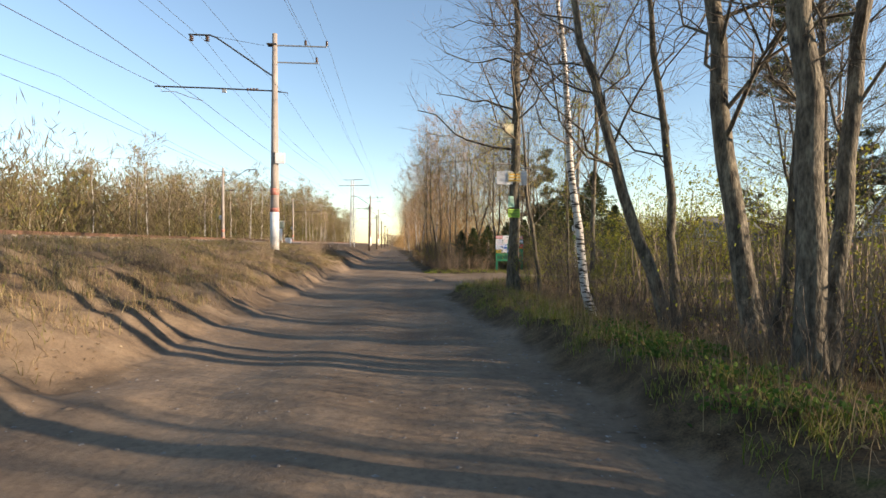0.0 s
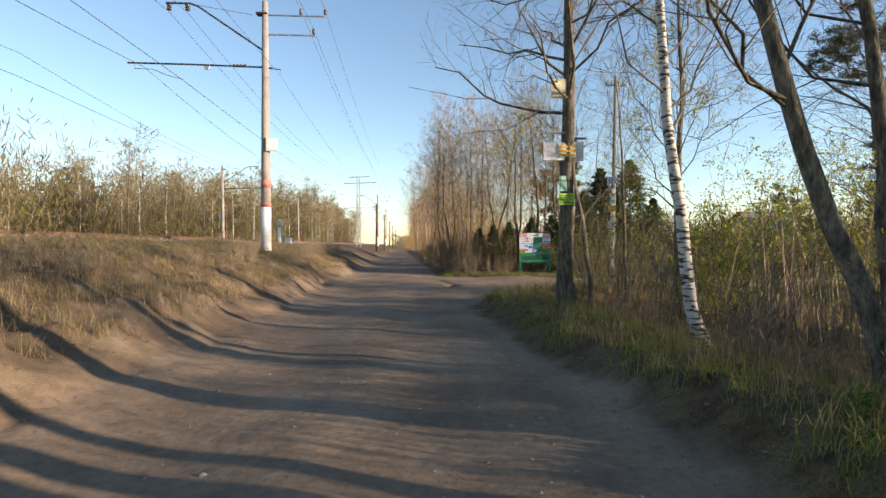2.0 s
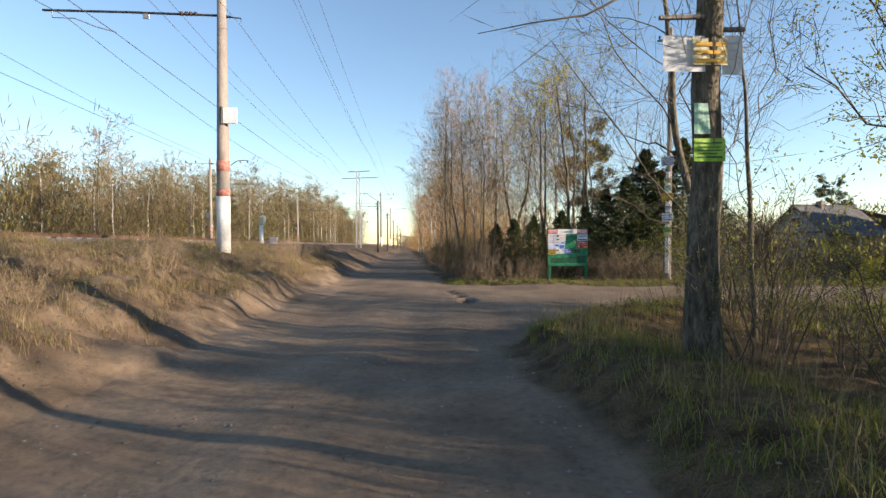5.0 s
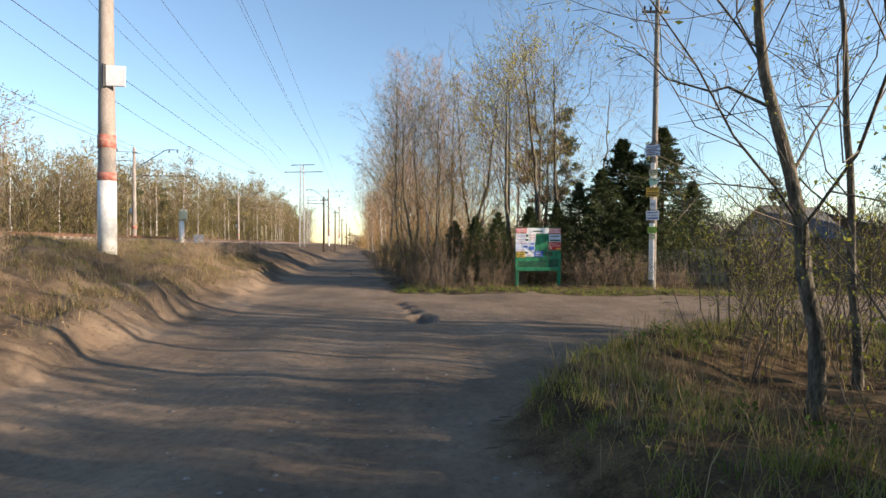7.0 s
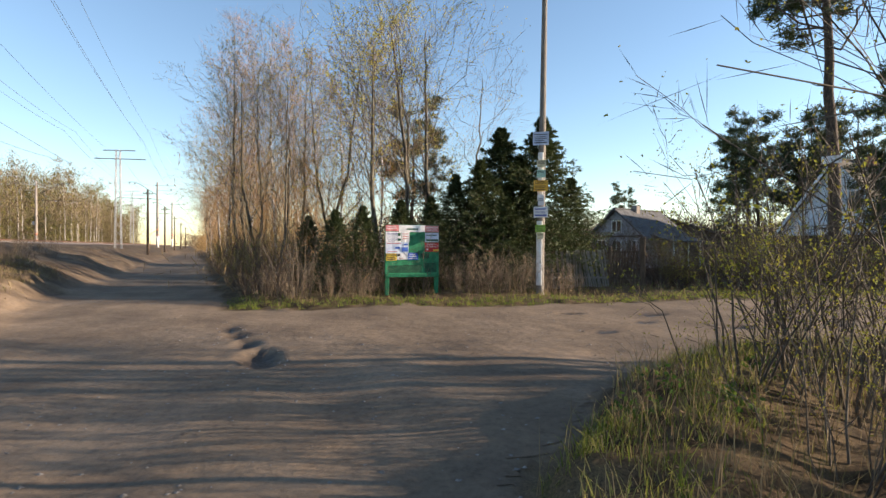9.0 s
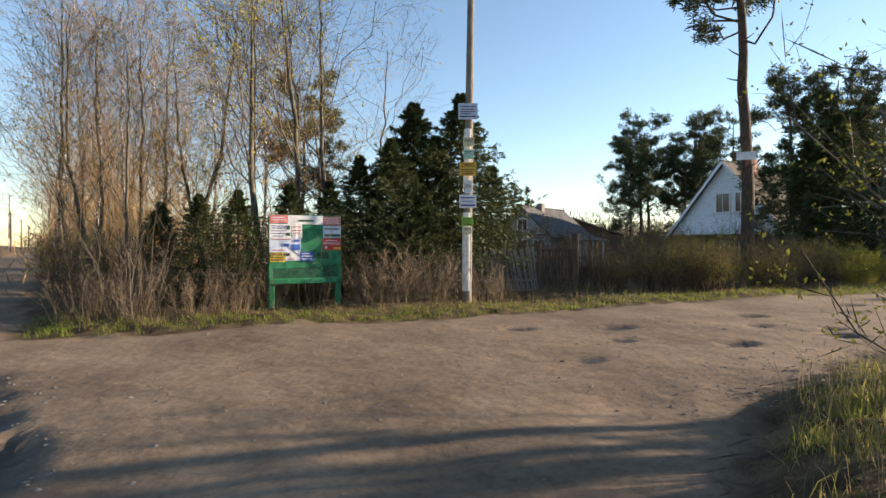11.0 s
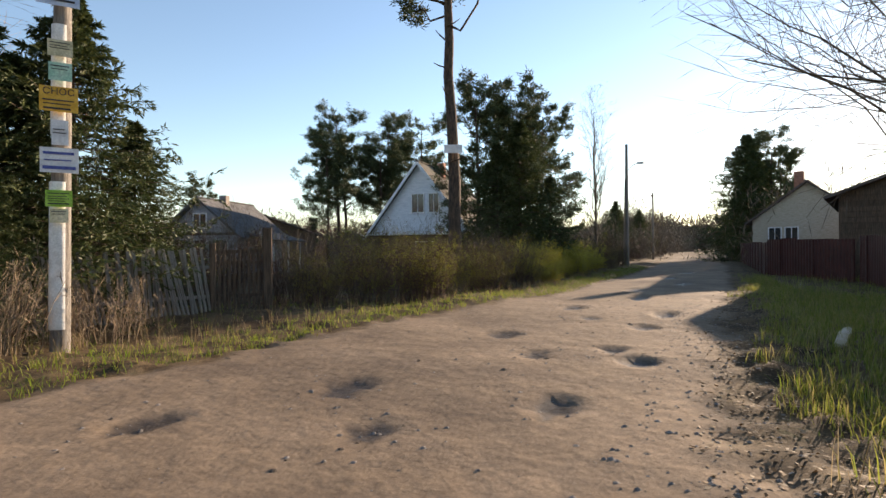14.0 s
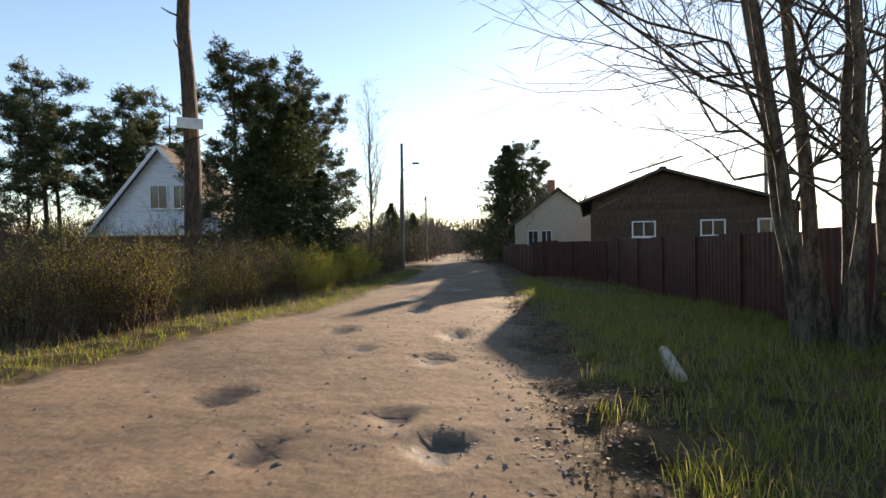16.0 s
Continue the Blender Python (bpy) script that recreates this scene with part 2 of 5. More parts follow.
PAPERCREAM = mat("cream_paper", (0.50, 0.45, 0.28), (0.66, 0.60, 0.42), 6, 0.8, 0.1)
PAPERMINT = mat("mint_paper", (0.28, 0.50, 0.38), (0.44, 0.62, 0.50), 6, 0.8, 0.1)
INK = mat("black_ink", (0.03, 0.03, 0.035), (0.06, 0.06, 0.07), 20, 0.8, 0)
INKBLUE = mat("blue_ink", (0.06, 0.08, 0.28), (0.10, 0.13, 0.36), 20, 0.8, 0)
INKRED = mat("red_ink", (0.42, 0.06, 0.05), (0.50, 0.10, 0.08), 20, 0.8, 0)
WOODGREY = mat("weathered_wood", (0.14, 0.125, 0.11), (0.27, 0.245, 0.215), 4, 0.9, 0.6, (8, 8, 0.6), 30, 0.3, 0.2)
WOODDARK = mat("dark_wood", (0.06, 0.042, 0.03), (0.13, 0.09, 0.062), 4, 0.85, 0.5, (8, 8, 0.7), 30, 0.3, 0.15)
WOODPALE = mat("pale_siding", (0.42, 0.36, 0.27), (0.55, 0.48, 0.38), 4, 0.8, 0.3, (1, 1, 6), 30, 0.2)
WHITESIDE = mat("white_siding", (0.60, 0.64, 0.68), (0.74, 0.77, 0.80), 2, 0.7, 0.2, (1, 1, 4), 25, 0.1)
PLASTER = mat("grey_plaster", (0.30, 0.30, 0.32), (0.42, 0.42, 0.44), 3, 0.9, 0.3, lum=0.12)
ROOFGREY = mat("grey_slate_roof", (0.07, 0.07, 0.075), (0.12, 0.12, 0.12), 3, 0.85, 0.4, lum=0.2)
ROOFTAN = mat("tan_metal_roof", (0.10, 0.092, 0.08), (0.16, 0.145, 0.125), 2, 0.95, 0.2, lum=0.15, spec=0.05)
ROOFDARK = mat("dark_roof", (0.075, 0.06, 0.052), (0.13, 0.10, 0.085), 3, 0.8, 0.3)
FENCERED = mat("maroon_sheet_metal", (0.06, 0.02, 0.018), (0.09, 0.03, 0.025), 2, 0.5, 0.1, lum=0.15)
BRICK = mat("chimney_brick", (0.26, 0.11, 0.075), (0.36, 0.18, 0.12), 9, 0.9, 0.3)
WINFRAME = mat("white_window_frame", (0.66, 0.66, 0.66), (0.78, 0.78, 0.77), 6, 0.6, 0.1, lum=0.08)
GLASS = mat("window_glass", (0.02, 0.024, 0.03), (0.04, 0.045, 0.05), 2, 0.08, 0, spec=0.6)


# ---- mesh helpers ----
class Bag:
    """Quads gathered from arrays, made into one mesh."""

    def __init__(self):
        self.v, self.f, self.n = [], [], 0

    def add(self, v, f):
        self.v.append(np.asarray(v, dtype=float).reshape(-1, 3))
        self.f.append(np.asarray(f, dtype=int).reshape(-1, 4) + self.n)
        self.n += len(self.v[-1])
        return self

    def mesh(self, name, material, smooth=True):
        v = np.concatenate(self.v) if self.v else np.zeros((0, 3))
        f = np.concatenate(self.f) if self.f else np.zeros((0, 4), int)
        me = bpy.data.meshes.new(name)
        me.vertices.add(len(v)), me.loops.add(f.size), me.polygons.add(len(f))
        me.vertices.foreach_set("co", v.ravel())
        me.loops.foreach_set("vertex_index", f.ravel().astype(np.int32))
        me.polygons.foreach_set("loop_start", np.arange(0, f.size, 4, dtype=np.int32))
        me.polygons.foreach_set("use_smooth", np.full(len(f), smooth))
        me.update(calc_edges=True)
        me.materials.append(material)
        return me


def part(name, data, material=None, parent=None, label="", m=None, smooth=True):
    """One mesh object (from a Bag, a bmesh or a mesh), under parent."""
    if isinstance(data, Bag):
        data = data.mesh(name, material, smooth)
    elif isinstance(data, bmesh.types.BMesh):
        me = bpy.data.meshes.new(name)
        data.to_mesh(me)
        data.free()
        me.materials.append(material)
        data = me
    ob = new(name, data)
    if parent is not None:
        ob.parent = parent
    if m is not None:
        ob.matrix_basis = m
    return tagged(ob, label) if label else ob


def fine_part(name, data, material, parent):
    """Twigs, leaves or needles of one plant, past counting."""
    return tagged(part(name, data, material, parent), kind="stuff")


def thing(name, label, category, m=None, group="", kind=""):
    ob = new(name)
    ob.empty_display_size = 0.2
    if m is not None:
        ob.matrix_basis = m
    return tagged(ob, label, category, group, kind)


def box(sx, sy, sz, at=(0, 0, 0), bevel=0.0, bm=None, m=None):
    """A bevelled box centred at at."""
    bm = bm or bmesh.new()
    mm = (Matrix.Translation(at) @ (m or Matrix())) @ Matrix.Diagonal((sx, sy, sz, 1))
    r = bmesh.ops.create_cube(bm, size=1, matrix=mm)
    if bevel:
        es = list({e for v in r["verts"] for e in v.link_edges})
        bmesh.ops.bevel(bm, geom=es, offset=bevel, segments=1, affect="EDGES")
    return bm


def tubes(P, R, n):
    """Quads of m tubes: P (m, k, 3) centre lines, R (m, k) radii, n sides."""
    m, k, _ = P.shape
    T = np.gradient(P, axis=1)
    T /= np.linalg.norm(T, axis=2, keepdims=True) + 1e-9
    ref = np.where(np.abs(T[:, :1, 2:3]) > 0.8, np.array([1.0, 0, 0]), np.array([0, 0, 1.0]))
    U = np.cross(T, ref)
    U /= np.linalg.norm(U, axis=2, keepdims=True) + 1e-9
    W = np.cross(T, U)
    a = np.arange(n) * 2 * np.pi / n
    V = P[:, :, None, :] + R[:, :, None, None] * (np.cos(a)[None, None, :, None] * U[:, :, None, :] + np.sin(a)[None, None, :, None] * W[:, :, None, :])
    i = (np.arange(m) * k * n)[:, None, None] + (np.arange(k - 1) * n)[None, :, None]
    j = np.arange(n)[None, None, :]
    j2 = (j + 1) % n
    F = np.stack([i + j, i + j2, i + n + j2, i + n + j], axis=-1)
    return V.reshape(-1, 3), F.reshape(-1, 4)


def line_tube(pts, r, n=6, bag=None):
    P = np.array(pts, dtype=float)[None]
    R = np.broadcast_to(np.asarray(r, dtype=float), P.shape[:2])
    return (bag or Bag()).add(*tubes(P, R, n))


def lathe(profile, n=12, bag=None, at=(0, 0, 0)):
    """Rings of (radius, z) turned round z, ends closed to a point."""
    prof = [(0.0005, profile[0][1])] + list(profile) + [(0.0005, profile[-1][1])]
    a = np.arange(n) * 2 * np.pi / n
    V = np.array([[(r * math.cos(t) + at[0], r * math.sin(t) + at[1], z + at[2]) for t in a] for r, z in prof])
    i, j = np.meshgrid(np.arange(len(prof) - 1), np.arange(n), indexing="ij")
    j2 = (j + 1) % n
    return (bag or Bag()).add(V, np.stack([i * n + j, i * n + j2, (i + 1) * n + j2, (i + 1) * n + j], -1))


def shoots(P, R, per, tmin, ratio, angle, k, rng, up=0.15, thin=0.5, tmax=1.0, flat=False, wob=0.06):
    """Children of the lines P: per for each, leaving at about angle degrees, shorter by ratio."""
    m, kk, _ = P.shape
    L = np.linalg.norm(np.diff(P, axis=1), axis=2).sum(1)
    t = tmin + (tmax - tmin) * (np.arange(per)[None] + rng.random((m, per))) / per
    x = np.clip(t * (kk - 1), 0, kk - 1.001)
    i = x.astype(int)
    fr = (x - i)[..., None]
    rows = np.arange(m)[:, None]
    A, B = P[rows, i], P[rows, i + 1]
    base = A + (B - A) * fr
    d = (B - A) / (np.linalg.norm(B - A, axis=2, keepdims=True) + 1e-9)
    rad = (R[rows, i] * (1 - fr[..., 0]) + R[rows, i + 1] * fr[..., 0]) * thin
    q = rng.normal(size=(m, per, 3))
    if flat:
        q[..., 2] *= 0.15
    q -= (q * d).sum(2, keepdims=True) * d
    q /= np.linalg.norm(q, axis=2, keepdims=True) + 1e-9
    a = np.radians(angle * (0.7 + 0.6 * rng.random((m, per, 1))))
    way = np.cos(a) * d + np.sin(a) * q
    ln = (L[:, None] * ratio * (1.15 - 0.6 * t) * (0.6 + 0.7 * rng.random((m, per))))[..., None]
    s = np.linspace(0, 1, k)[None, None, :, None]
    C = base[:, :, None] + ln[..., None] * s * way[:, :, None] + np.array([0, 0, 1.0]) * up * ln[..., None] * s ** 2
    C = C + rng.normal(size=C.shape) * ln[..., None] * wob * (s > 0)
    RR = rad[..., None] * np.linspace(1, 0.3, k)[None, None]
    return C.reshape(-1, k, 3), RR.reshape(-1, k)


def cards(C, way, length, width, rng, bag, lying=False):
    """Narrow quads from C along way, with the given lengths and widths; lying ones keep near level."""
    way = way / (np.linalg.norm(way, axis=1, keepdims=True) + 1e-9)
    side = np.cross(way, rng.normal(size=way.shape) * (0.3 if lying else 1.0) + [0, 0, 1.0 if lying else 0.0])
    side /= np.linalg.norm(side, axis=1, keepdims=True) + 1e-9
    w, l = np.asarray(width).reshape(-1, 1) * np.ones((len(C), 1)), np.asarray(length).reshape(-1, 1) * np.ones((len(C), 1))
    V = np.stack([C - side * w * 0.35, C + way * l * 0.5 - side * w * 0.5, C + way * l, C + way * l * 0.5 + side * w * 0.5], 1)
    return bag.add(V, np.arange(len(C) * 4).reshape(-1, 4))


def smooth01(a, b, x):
    t = np.clip((x - a) / (b - a), 0, 1)
    return t * t * (3 - 2 * t)


class Waves:
    """Cheap value noise on a plan, from summed sines with seeded phases."""

    def __init__(self, seed, size, n=14):
        r = np.random.default_rng(seed)
        a, k = r.random(n) * 2 * np.pi, 2 * np.pi / size * (0.5 + 1.4 * r.random(n))
        self.kx, self.ky, self.p, self.n = np.cos(a) * k, np.sin(a) * k, r.random(n) * 6.28, n

    def __call__(self, x, y):
        out = 0.0
        for kx, ky, p in zip(self.kx, self.ky, self.p):
            out = out + np.sin(kx * x + ky * y + p)
        return out / math.sqrt(self.n)


# ---- the plan: main track along +y, side road along +x, railway bank to the west ----
W_EDGE, W_BUMP, W_ROLL, W_RUT, W_SMALL = Waves(1, 3.0), Waves(2, 0.9), Waves(3, 7.0), Waves(4, 1.6), Waves(5, 0.4)
HOLES = [(8.99, 29.5, 0.42, 0.26, 0.05), (9.29, 27.22, 0.42, 0.26, 0.06), (11.61, 28.10, 0.32, 0.2, 0.05), (11.75, 26.72, 0.36, 0.26, 0.07),
         (12.5, 27.15, 0.3, 0.22, 0.06), (13.25, 29.2, 0.5, 0.3, 0.05), (15.2, 27.0, 0.4, 0.24, 0.05), (17.3, 26.8, 0.6, 0.26, 0.08),
         (17.9, 29.0, 0.6, 0.3, 0.05), (15.9, 28.2, 0.25, 0.2, 0.03), (21.5, 27.8, 0.9, 0.3, 0.07), (24.6, 28.3, 0.9, 0.35, 0.06), (28.5, 26.9, 1.0, 0.4, 0.07),
         (33.0, 27.8, 1.2, 0.45, 0.08), (7.2, 30.4, 0.4, 0.24, 0.04), (7.9, 28.4, 0.35, 0.2, 0.03), (6.2, 27.6, 0.3, 0.2, 0.025),
         (-0.42, 27.3, 0.27, 0.75, 0.10), (-0.62, 28.5, 0.18, 0.5, 0.07), (-0.78, 29.4, 0.17, 0.5, 0.06), (-0.95, 30.4, 0.15, 0.6, 0.05), (39.0, 27.2, 1.3, 0.4, 0.07)]


def toe(y):
    return -3.6 - 0.082 * y


def south_edge(x):
    return np.interp(x, [0.1, 1.4, 3.5, 6, 9, 16, 25, 45, 90], [19.5, 22.0, 23.9, 25.2, 25.7, 25.6, 25.3, 24.9, 25.2])


def north_edge(x):
    return np.interp(x, [-3, 0, 3, 7, 13, 17, 22, 36, 90], [34.6, 33.7, 33.1, 32.4, 32.1, 31.3, 30.4, 29.8, 30.6])


def east_edge(y):
    return np.where(y < 21, 2.35 - 0.112 * np.minimum(y, 21), np.where(y < 33, -0.5, -1.2 - 0.1 * (y - 34)))


def road_depth(x, y):
    """Metres inside the road's edge; below 0 outside."""
    w = toe(y)
    main = np.minimum(x - w, east_edge(y) - x)
    side = np.minimum(np.minimum(y - south_edge(x), north_edge(x) - y), x - w)
    far = np.where(x > 90, -5.0, 0.0)
    return np.maximum(main, side + far)


def height(x, y):
    x, y = np.asarray(x, float), np.asarray(y, float)
    g = -0.08 - 0.25 * smooth01(0, 16, y)
    near = np.exp(-((x - 5) ** 2 + (y - 20) ** 2) / 90.0 ** 2)
    rd = road_depth(x, y)
    d = toe(y) - x + 0.25 * W_EDGE(x, y) * near
    bank = np.interp(d, [-0.8, 0, 0.5, 1, 2, 3, 4, 6, 9, 26, 34, 80, 400], [0, 0.1, 0.36, 0.62, 0.95, 1.2, 1.52, 1.8, 1.9, 1.9, 1.2, 0.9, 0.8])
    z = g + bank
    v = np.where((y < 26) & (x > toe(y) + 2), -rd, -9)
    wood = (1 - smooth01(26, 30, x)) * (1 - smooth01(5, 9, x) * smooth01(17, 22, y))
    z = z + np.where(v > 0, (0.27 * smooth01(0.0, 0.7, v) - 0.42 * smooth01(1.5, 3.2, v)) * wood + 0.05 * smooth01(0, 0.6, v), 0)
    z = z + np.where((y > 28) & (x > toe(y) + 2) & (rd < 0), 0.12 * smooth01(0, 1.2, -rd), 0)
    rough = 1 - smooth01(-0.4, 0.6, rd)
    bankish = smooth01(0.2, 1.2, d)
    z = z + near * (0.002 * W_BUMP(x, y) + 0.018 * W_ROLL(x, y) * (1 + 2 * rough) + rough * 0.03 * W_BUMP(x, y) + bankish * (0.05 * W_RUT(x, y) + 0.025 * W_BUMP(x, y)) + 0.0012 * W_SMALL(x, y))
    z = z + near * 0.02 * smooth01(0, 0.8, rd) * np.sin((x - toe(y)) * 2.9 + 0.4 * W_ROLL(x, y)) * (y < 26)
    for hx, hy, a, b, deep in HOLES:
        q = ((x - hx) / a) ** 2 + ((y - hy) / b) ** 2 + 0.25 * W_SMALL(x, y)
        z = z - deep * np.clip(1.15 - q, 0, 1) ** 0.7 + 0.12 * deep * np.exp(-((q - 1.9) / 0.7) ** 2)
    return z


def gz(x, y):
    return float(height(np.array([x]), np.array([y]))[0])


def spread(marks):
    """Grid lines: (end, step) stretches."""
    out = [marks[0]]
    for end, step in marks[1:]:
        n = max(1, int(round((end - out[-1]) / step)))
        out += list(np.linspace(out[-1], end, n + 1)[1:])
    return np.array(out)


def build_ground():
    xs = spread([-3000, (-400, 650), (-100, 60), (-40, 6), (-16, 0.8), (-9, 0.3), (2, 0.14), (16, 0.14), (26, 0.25), (45, 0.6), (100, 5), (400, 60), (3000, 650)])
    ys = spread([-3000, (-400, 650), (-60, 60), (-10, 4), (0, 0.3), (3, 0.15), (33.5, 0.14), (45, 0.3), (70, 0.8), (160, 5), (500, 60), (3000, 650)])
    X, Y = np.meshgrid(xs, ys, indexing="ij")
    Z = height(X, Y)
    rd = road_depth(X, Y) + 0.16 * W_EDGE(X, Y) + 0.05 * W_SMALL(X, Y)
    nx, ny = X.shape
    i, j = np.meshgrid(np.arange(nx - 1), np.arange(ny - 1), indexing="ij")
    F = np.stack([i * ny + j, (i + 1) * ny + j, (i + 1) * ny + j + 1, i * ny + j + 1], -1).reshape(-1, 4)
    road = smooth01(-0.22, 0.15, rd)
    d = toe(Y) - X
    bank = smooth01(-0.6, 0.2, d) * (1 - smooth01(9, 12, d))
    bare = bank * np.clip(0.5 - 0.4 * smooth01(0.5, 1.2, d + 0.5 * W_ROLL(X, Y)), 0, 1)
    road = np.maximum(road, bare * (d > -0.5))
    wet = np.zeros_like(X)
    for hx, hy, a, b, deep in HOLES:
        q = ((X - hx) / a) ** 2 + ((Y - hy) / b) ** 2 + 0.3 * W_SMALL(X, Y)
        wet = np.maximum(wet, smooth01(1.15, 0.4, q) * 0.95)

    def sheet(name, faces, lift):
        used, inv = np.unique(faces, return_inverse=True)
        V = np.stack([X.ravel(), Y.ravel(), Z.ravel() + lift], -1)[used]
        me = Bag().add(V, inv.reshape(-1, 4)).mesh(name, EARTH)
        for key, val in (("road", road), ("bank", bank), ("wet", wet)):
            me.attributes.new(key, "FLOAT", "POINT").data.foreach_set("value", val.ravel()[used].astype(np.float32))
        return new(name, me)

    tagged(sheet("ground", F, 0), "brown soil with leaf litter and dry grass", "ground", kind="structure")
    cx, cy, cr = X.ravel()[F].mean(1), Y.ravel()[F].mean(1), rd.ravel()[F].min(1)
    ok = (cr > -0.05) & (cx > -30) & (cx < 90) & (cy > -40) & (cy < 160)
    side = ok & (cx > 1.2) & (cy > 21)
    tagged(sheet("road_main", F[ok & ~side], 0.006), "rutted brown dirt track with long tree shadows", "dirt road", kind="structure")
    tagged(sheet("road_side", F[side], 0.006), "potholed brown dirt side road with loose grit", "dirt road", kind="structure")


build_ground()


# ---- trees and bushes ----
def bare_tree(seed, h, r, lean=(0.0, 0.0), bend=0.0, fb=0.3, limbs=18, ratio=0.32, angle=55, up=0.25, per=6, twigs=6, leaf=0, leaf_size=0.035, curve=0.02, twig_len=0.5, top_thin=0.12, fine=False, twig_w=0.011, limb_thin=0.34, far=False):
    """Meshes of a leafless tree: trunk, limbs and twigs as bags, and loose leaf cards."""
    rng = np.random.default_rng(seed)
    k = 16
    s = np.linspace(0, 1, k)
    P = np.zeros((1, k, 3))
    P[0, :, 0] = lean[0] * s + bend * np.sin(s * 3.1) + np.cumsum(rng.normal(size=k)) * h * curve * 0.3 * (s > 0)
    P[0, :, 1] = lean[1] * s + np.cumsum(rng.normal(size=k)) * h * curve * 0.3 * (s > 0)
    P[0, :, 2] = h * s - 0.15
    R = (r * ((1 - s) ** 0.8 * (1 - top_thin) + top_thin) * (1 + 0.35 * np.exp(-s * h / 0.25)))[None]
    trunk = Bag().add(*tubes(P, R, 10))
    L, LR = shoots(P, R, limbs, fb, ratio, angle, 6, rng, up, limb_thin, 0.98, wob=0.04)
    B, BR = shoots(L, LR, per, 0.18, 0.5, 45, 4, rng, 0.1, 0.55, 1.0)
    T, TR = shoots(B, BR, twigs, 0.15, twig_len, 42, 3, rng, 0.05, 0.6, 1.0)
    TR = np.maximum(TR, 0.0028)
    BR = np.maximum(BR, 0.0045)
    limb = Bag().add(*tubes(L, np.maximum(LR, 0.008), 4))
    twig = Bag()
    if far:
        cards(B[:, 0], B[:, 2] - B[:, 0], np.linalg.norm(B[:, 2] - B[:, 0], axis=1), twig_w * 1.2, rng, twig)
        cards(B[:, 2], B[:, 3] - B[:, 2], np.linalg.norm(B[:, 3] - B[:, 2], axis=1), twig_w, rng, twig)
    else:
        twig.add(*tubes(B, BR, 3))
    if fine:
        twig.add(*tubes(T, TR, 3))
    else:
        cards(T[:, 0], T[:, 2] - T[:, 0], np.linalg.norm(T[:, 2] - T[:, 0], axis=1), twig_w, rng, twig)
    leaves = None
    if leaf:
        C = np.repeat(T[:, 1:].reshape(-1, 3), leaf, axis=0)
        C = C[rng.random(len(C)) < 0.6]
        leaves = cards(C + rng.normal(size=C.shape) * 0.03, rng.normal(size=C.shape) + [0, 0, 0.4], leaf_size * (0.6 + 0.9 * rng.random(len(C))), leaf_size * 0.7, rng, Bag())
    return trunk, limb, twig, leaves


def tree_thing(name, bags, label, category, bark, twig_mat, leaf_mat=None, group=""):
    ob = thing(name, label, category, group=group)
    part("trunk", bags[0], bark, ob)
    fine_part("branchwork", bags[1], bark if bark is not BIRCH else twig_mat, ob)
    crown = fine_part("crown", bags[2], twig_mat, ob)
    if bags[3]:
        fine_part("foliage", bags[3], leaf_mat, crown)
    return ob


def put(ob, x, y, turn=0.0, s=1.0, sink=0.05, tilt=(0, 0)):
    return Matrix.Translation((x, y, gz(x, y) - sink)) @ pose(0, 0, 0, tilt[0], tilt[1], turn) @ Matrix.Scale(s, 4)


def plant(proto, x, y, turn, s=1.0, tilt=(0, 0)):
    """A copy of proto standing on the ground."""
    m = put(proto, x, y, turn, 1.0, tilt=tilt)
    ob = copy_thing(proto, m)
    ob.matrix_basis = m @ Matrix.Scale(s, 4)
    return ob


def bush(seed, h, stems, spread_r, twigs=6, leaf=0, leaf_size=0.03, per=7, r=0.012, lean=0.35):
    rng = np.random.default_rng(seed)
    k = 5
    s = np.linspace(0, 1, k)
    a, q = rng.random(stems) * 6.283, rng.random(stems) ** 0.7
    P = np.zeros((stems, k, 3))
    hh = h * (0.5 + 0.55 * rng.random(stems))
    out = lean * hh * (0.3 + 0.9 * rng.random(stems))
    P[:, :, 0] = (np.cos(a) * q * spread_r)[:, None] + (np.cos(a) * out)[:, None] * s ** 1.3
    P[:, :, 1] = (np.sin(a) * q * spread_r)[:, None] + (np.sin(a) * out)[:, None] * s ** 1.3
    P[:, :, 2] = hh[:, None] * s - 0.08
    P += rng.normal(size=P.shape) * 0.02 * h * (s > 0)[None, :, None]
    R = r * (0.5 + 0.8 * rng.random(stems))[:, None] * np.linspace(1, 0.25, k)[None]
    B, BR = shoots(P, R, per, 0.2, 0.34, 38, 4, rng, 0.12, 0.6)
    T, TR = shoots(B, BR, twigs, 0.15, 0.5, 40, 3, rng, 0.05, 0.7)
    st = Bag().add(*tubes(P, R, 4))
    tw = Bag()
    cards(B[:, 0], B[:, 2] - B[:, 0], np.linalg.norm(B[:, 2] - B[:, 0], axis=1), 0.012, rng, tw)
    cards(B[:, 2], B[:, 3] - B[:, 2], np.linalg.norm(B[:, 3] - B[:, 2], axis=1), 0.009, rng, tw)
    cards(T[:, 0], T[:, 2] - T[:, 0], np.linalg.norm(T[:, 2] - T[:, 0], axis=1), 0.007, rng, tw)
    lv = None
    if leaf:
        C = np.repeat(T[:, 1:].reshape(-1, 3), leaf, axis=0)
        C = C[rng.random(len(C)) < 0.7]
        lv = cards(C + rng.normal(size=C.shape) * 0.03, rng.normal(size=C.shape) + [0, 0, 0.5], leaf_size * (0.6 + 0.9 * rng.random(len(C))), leaf_size * 0.65, rng, Bag())
    return st, tw, lv


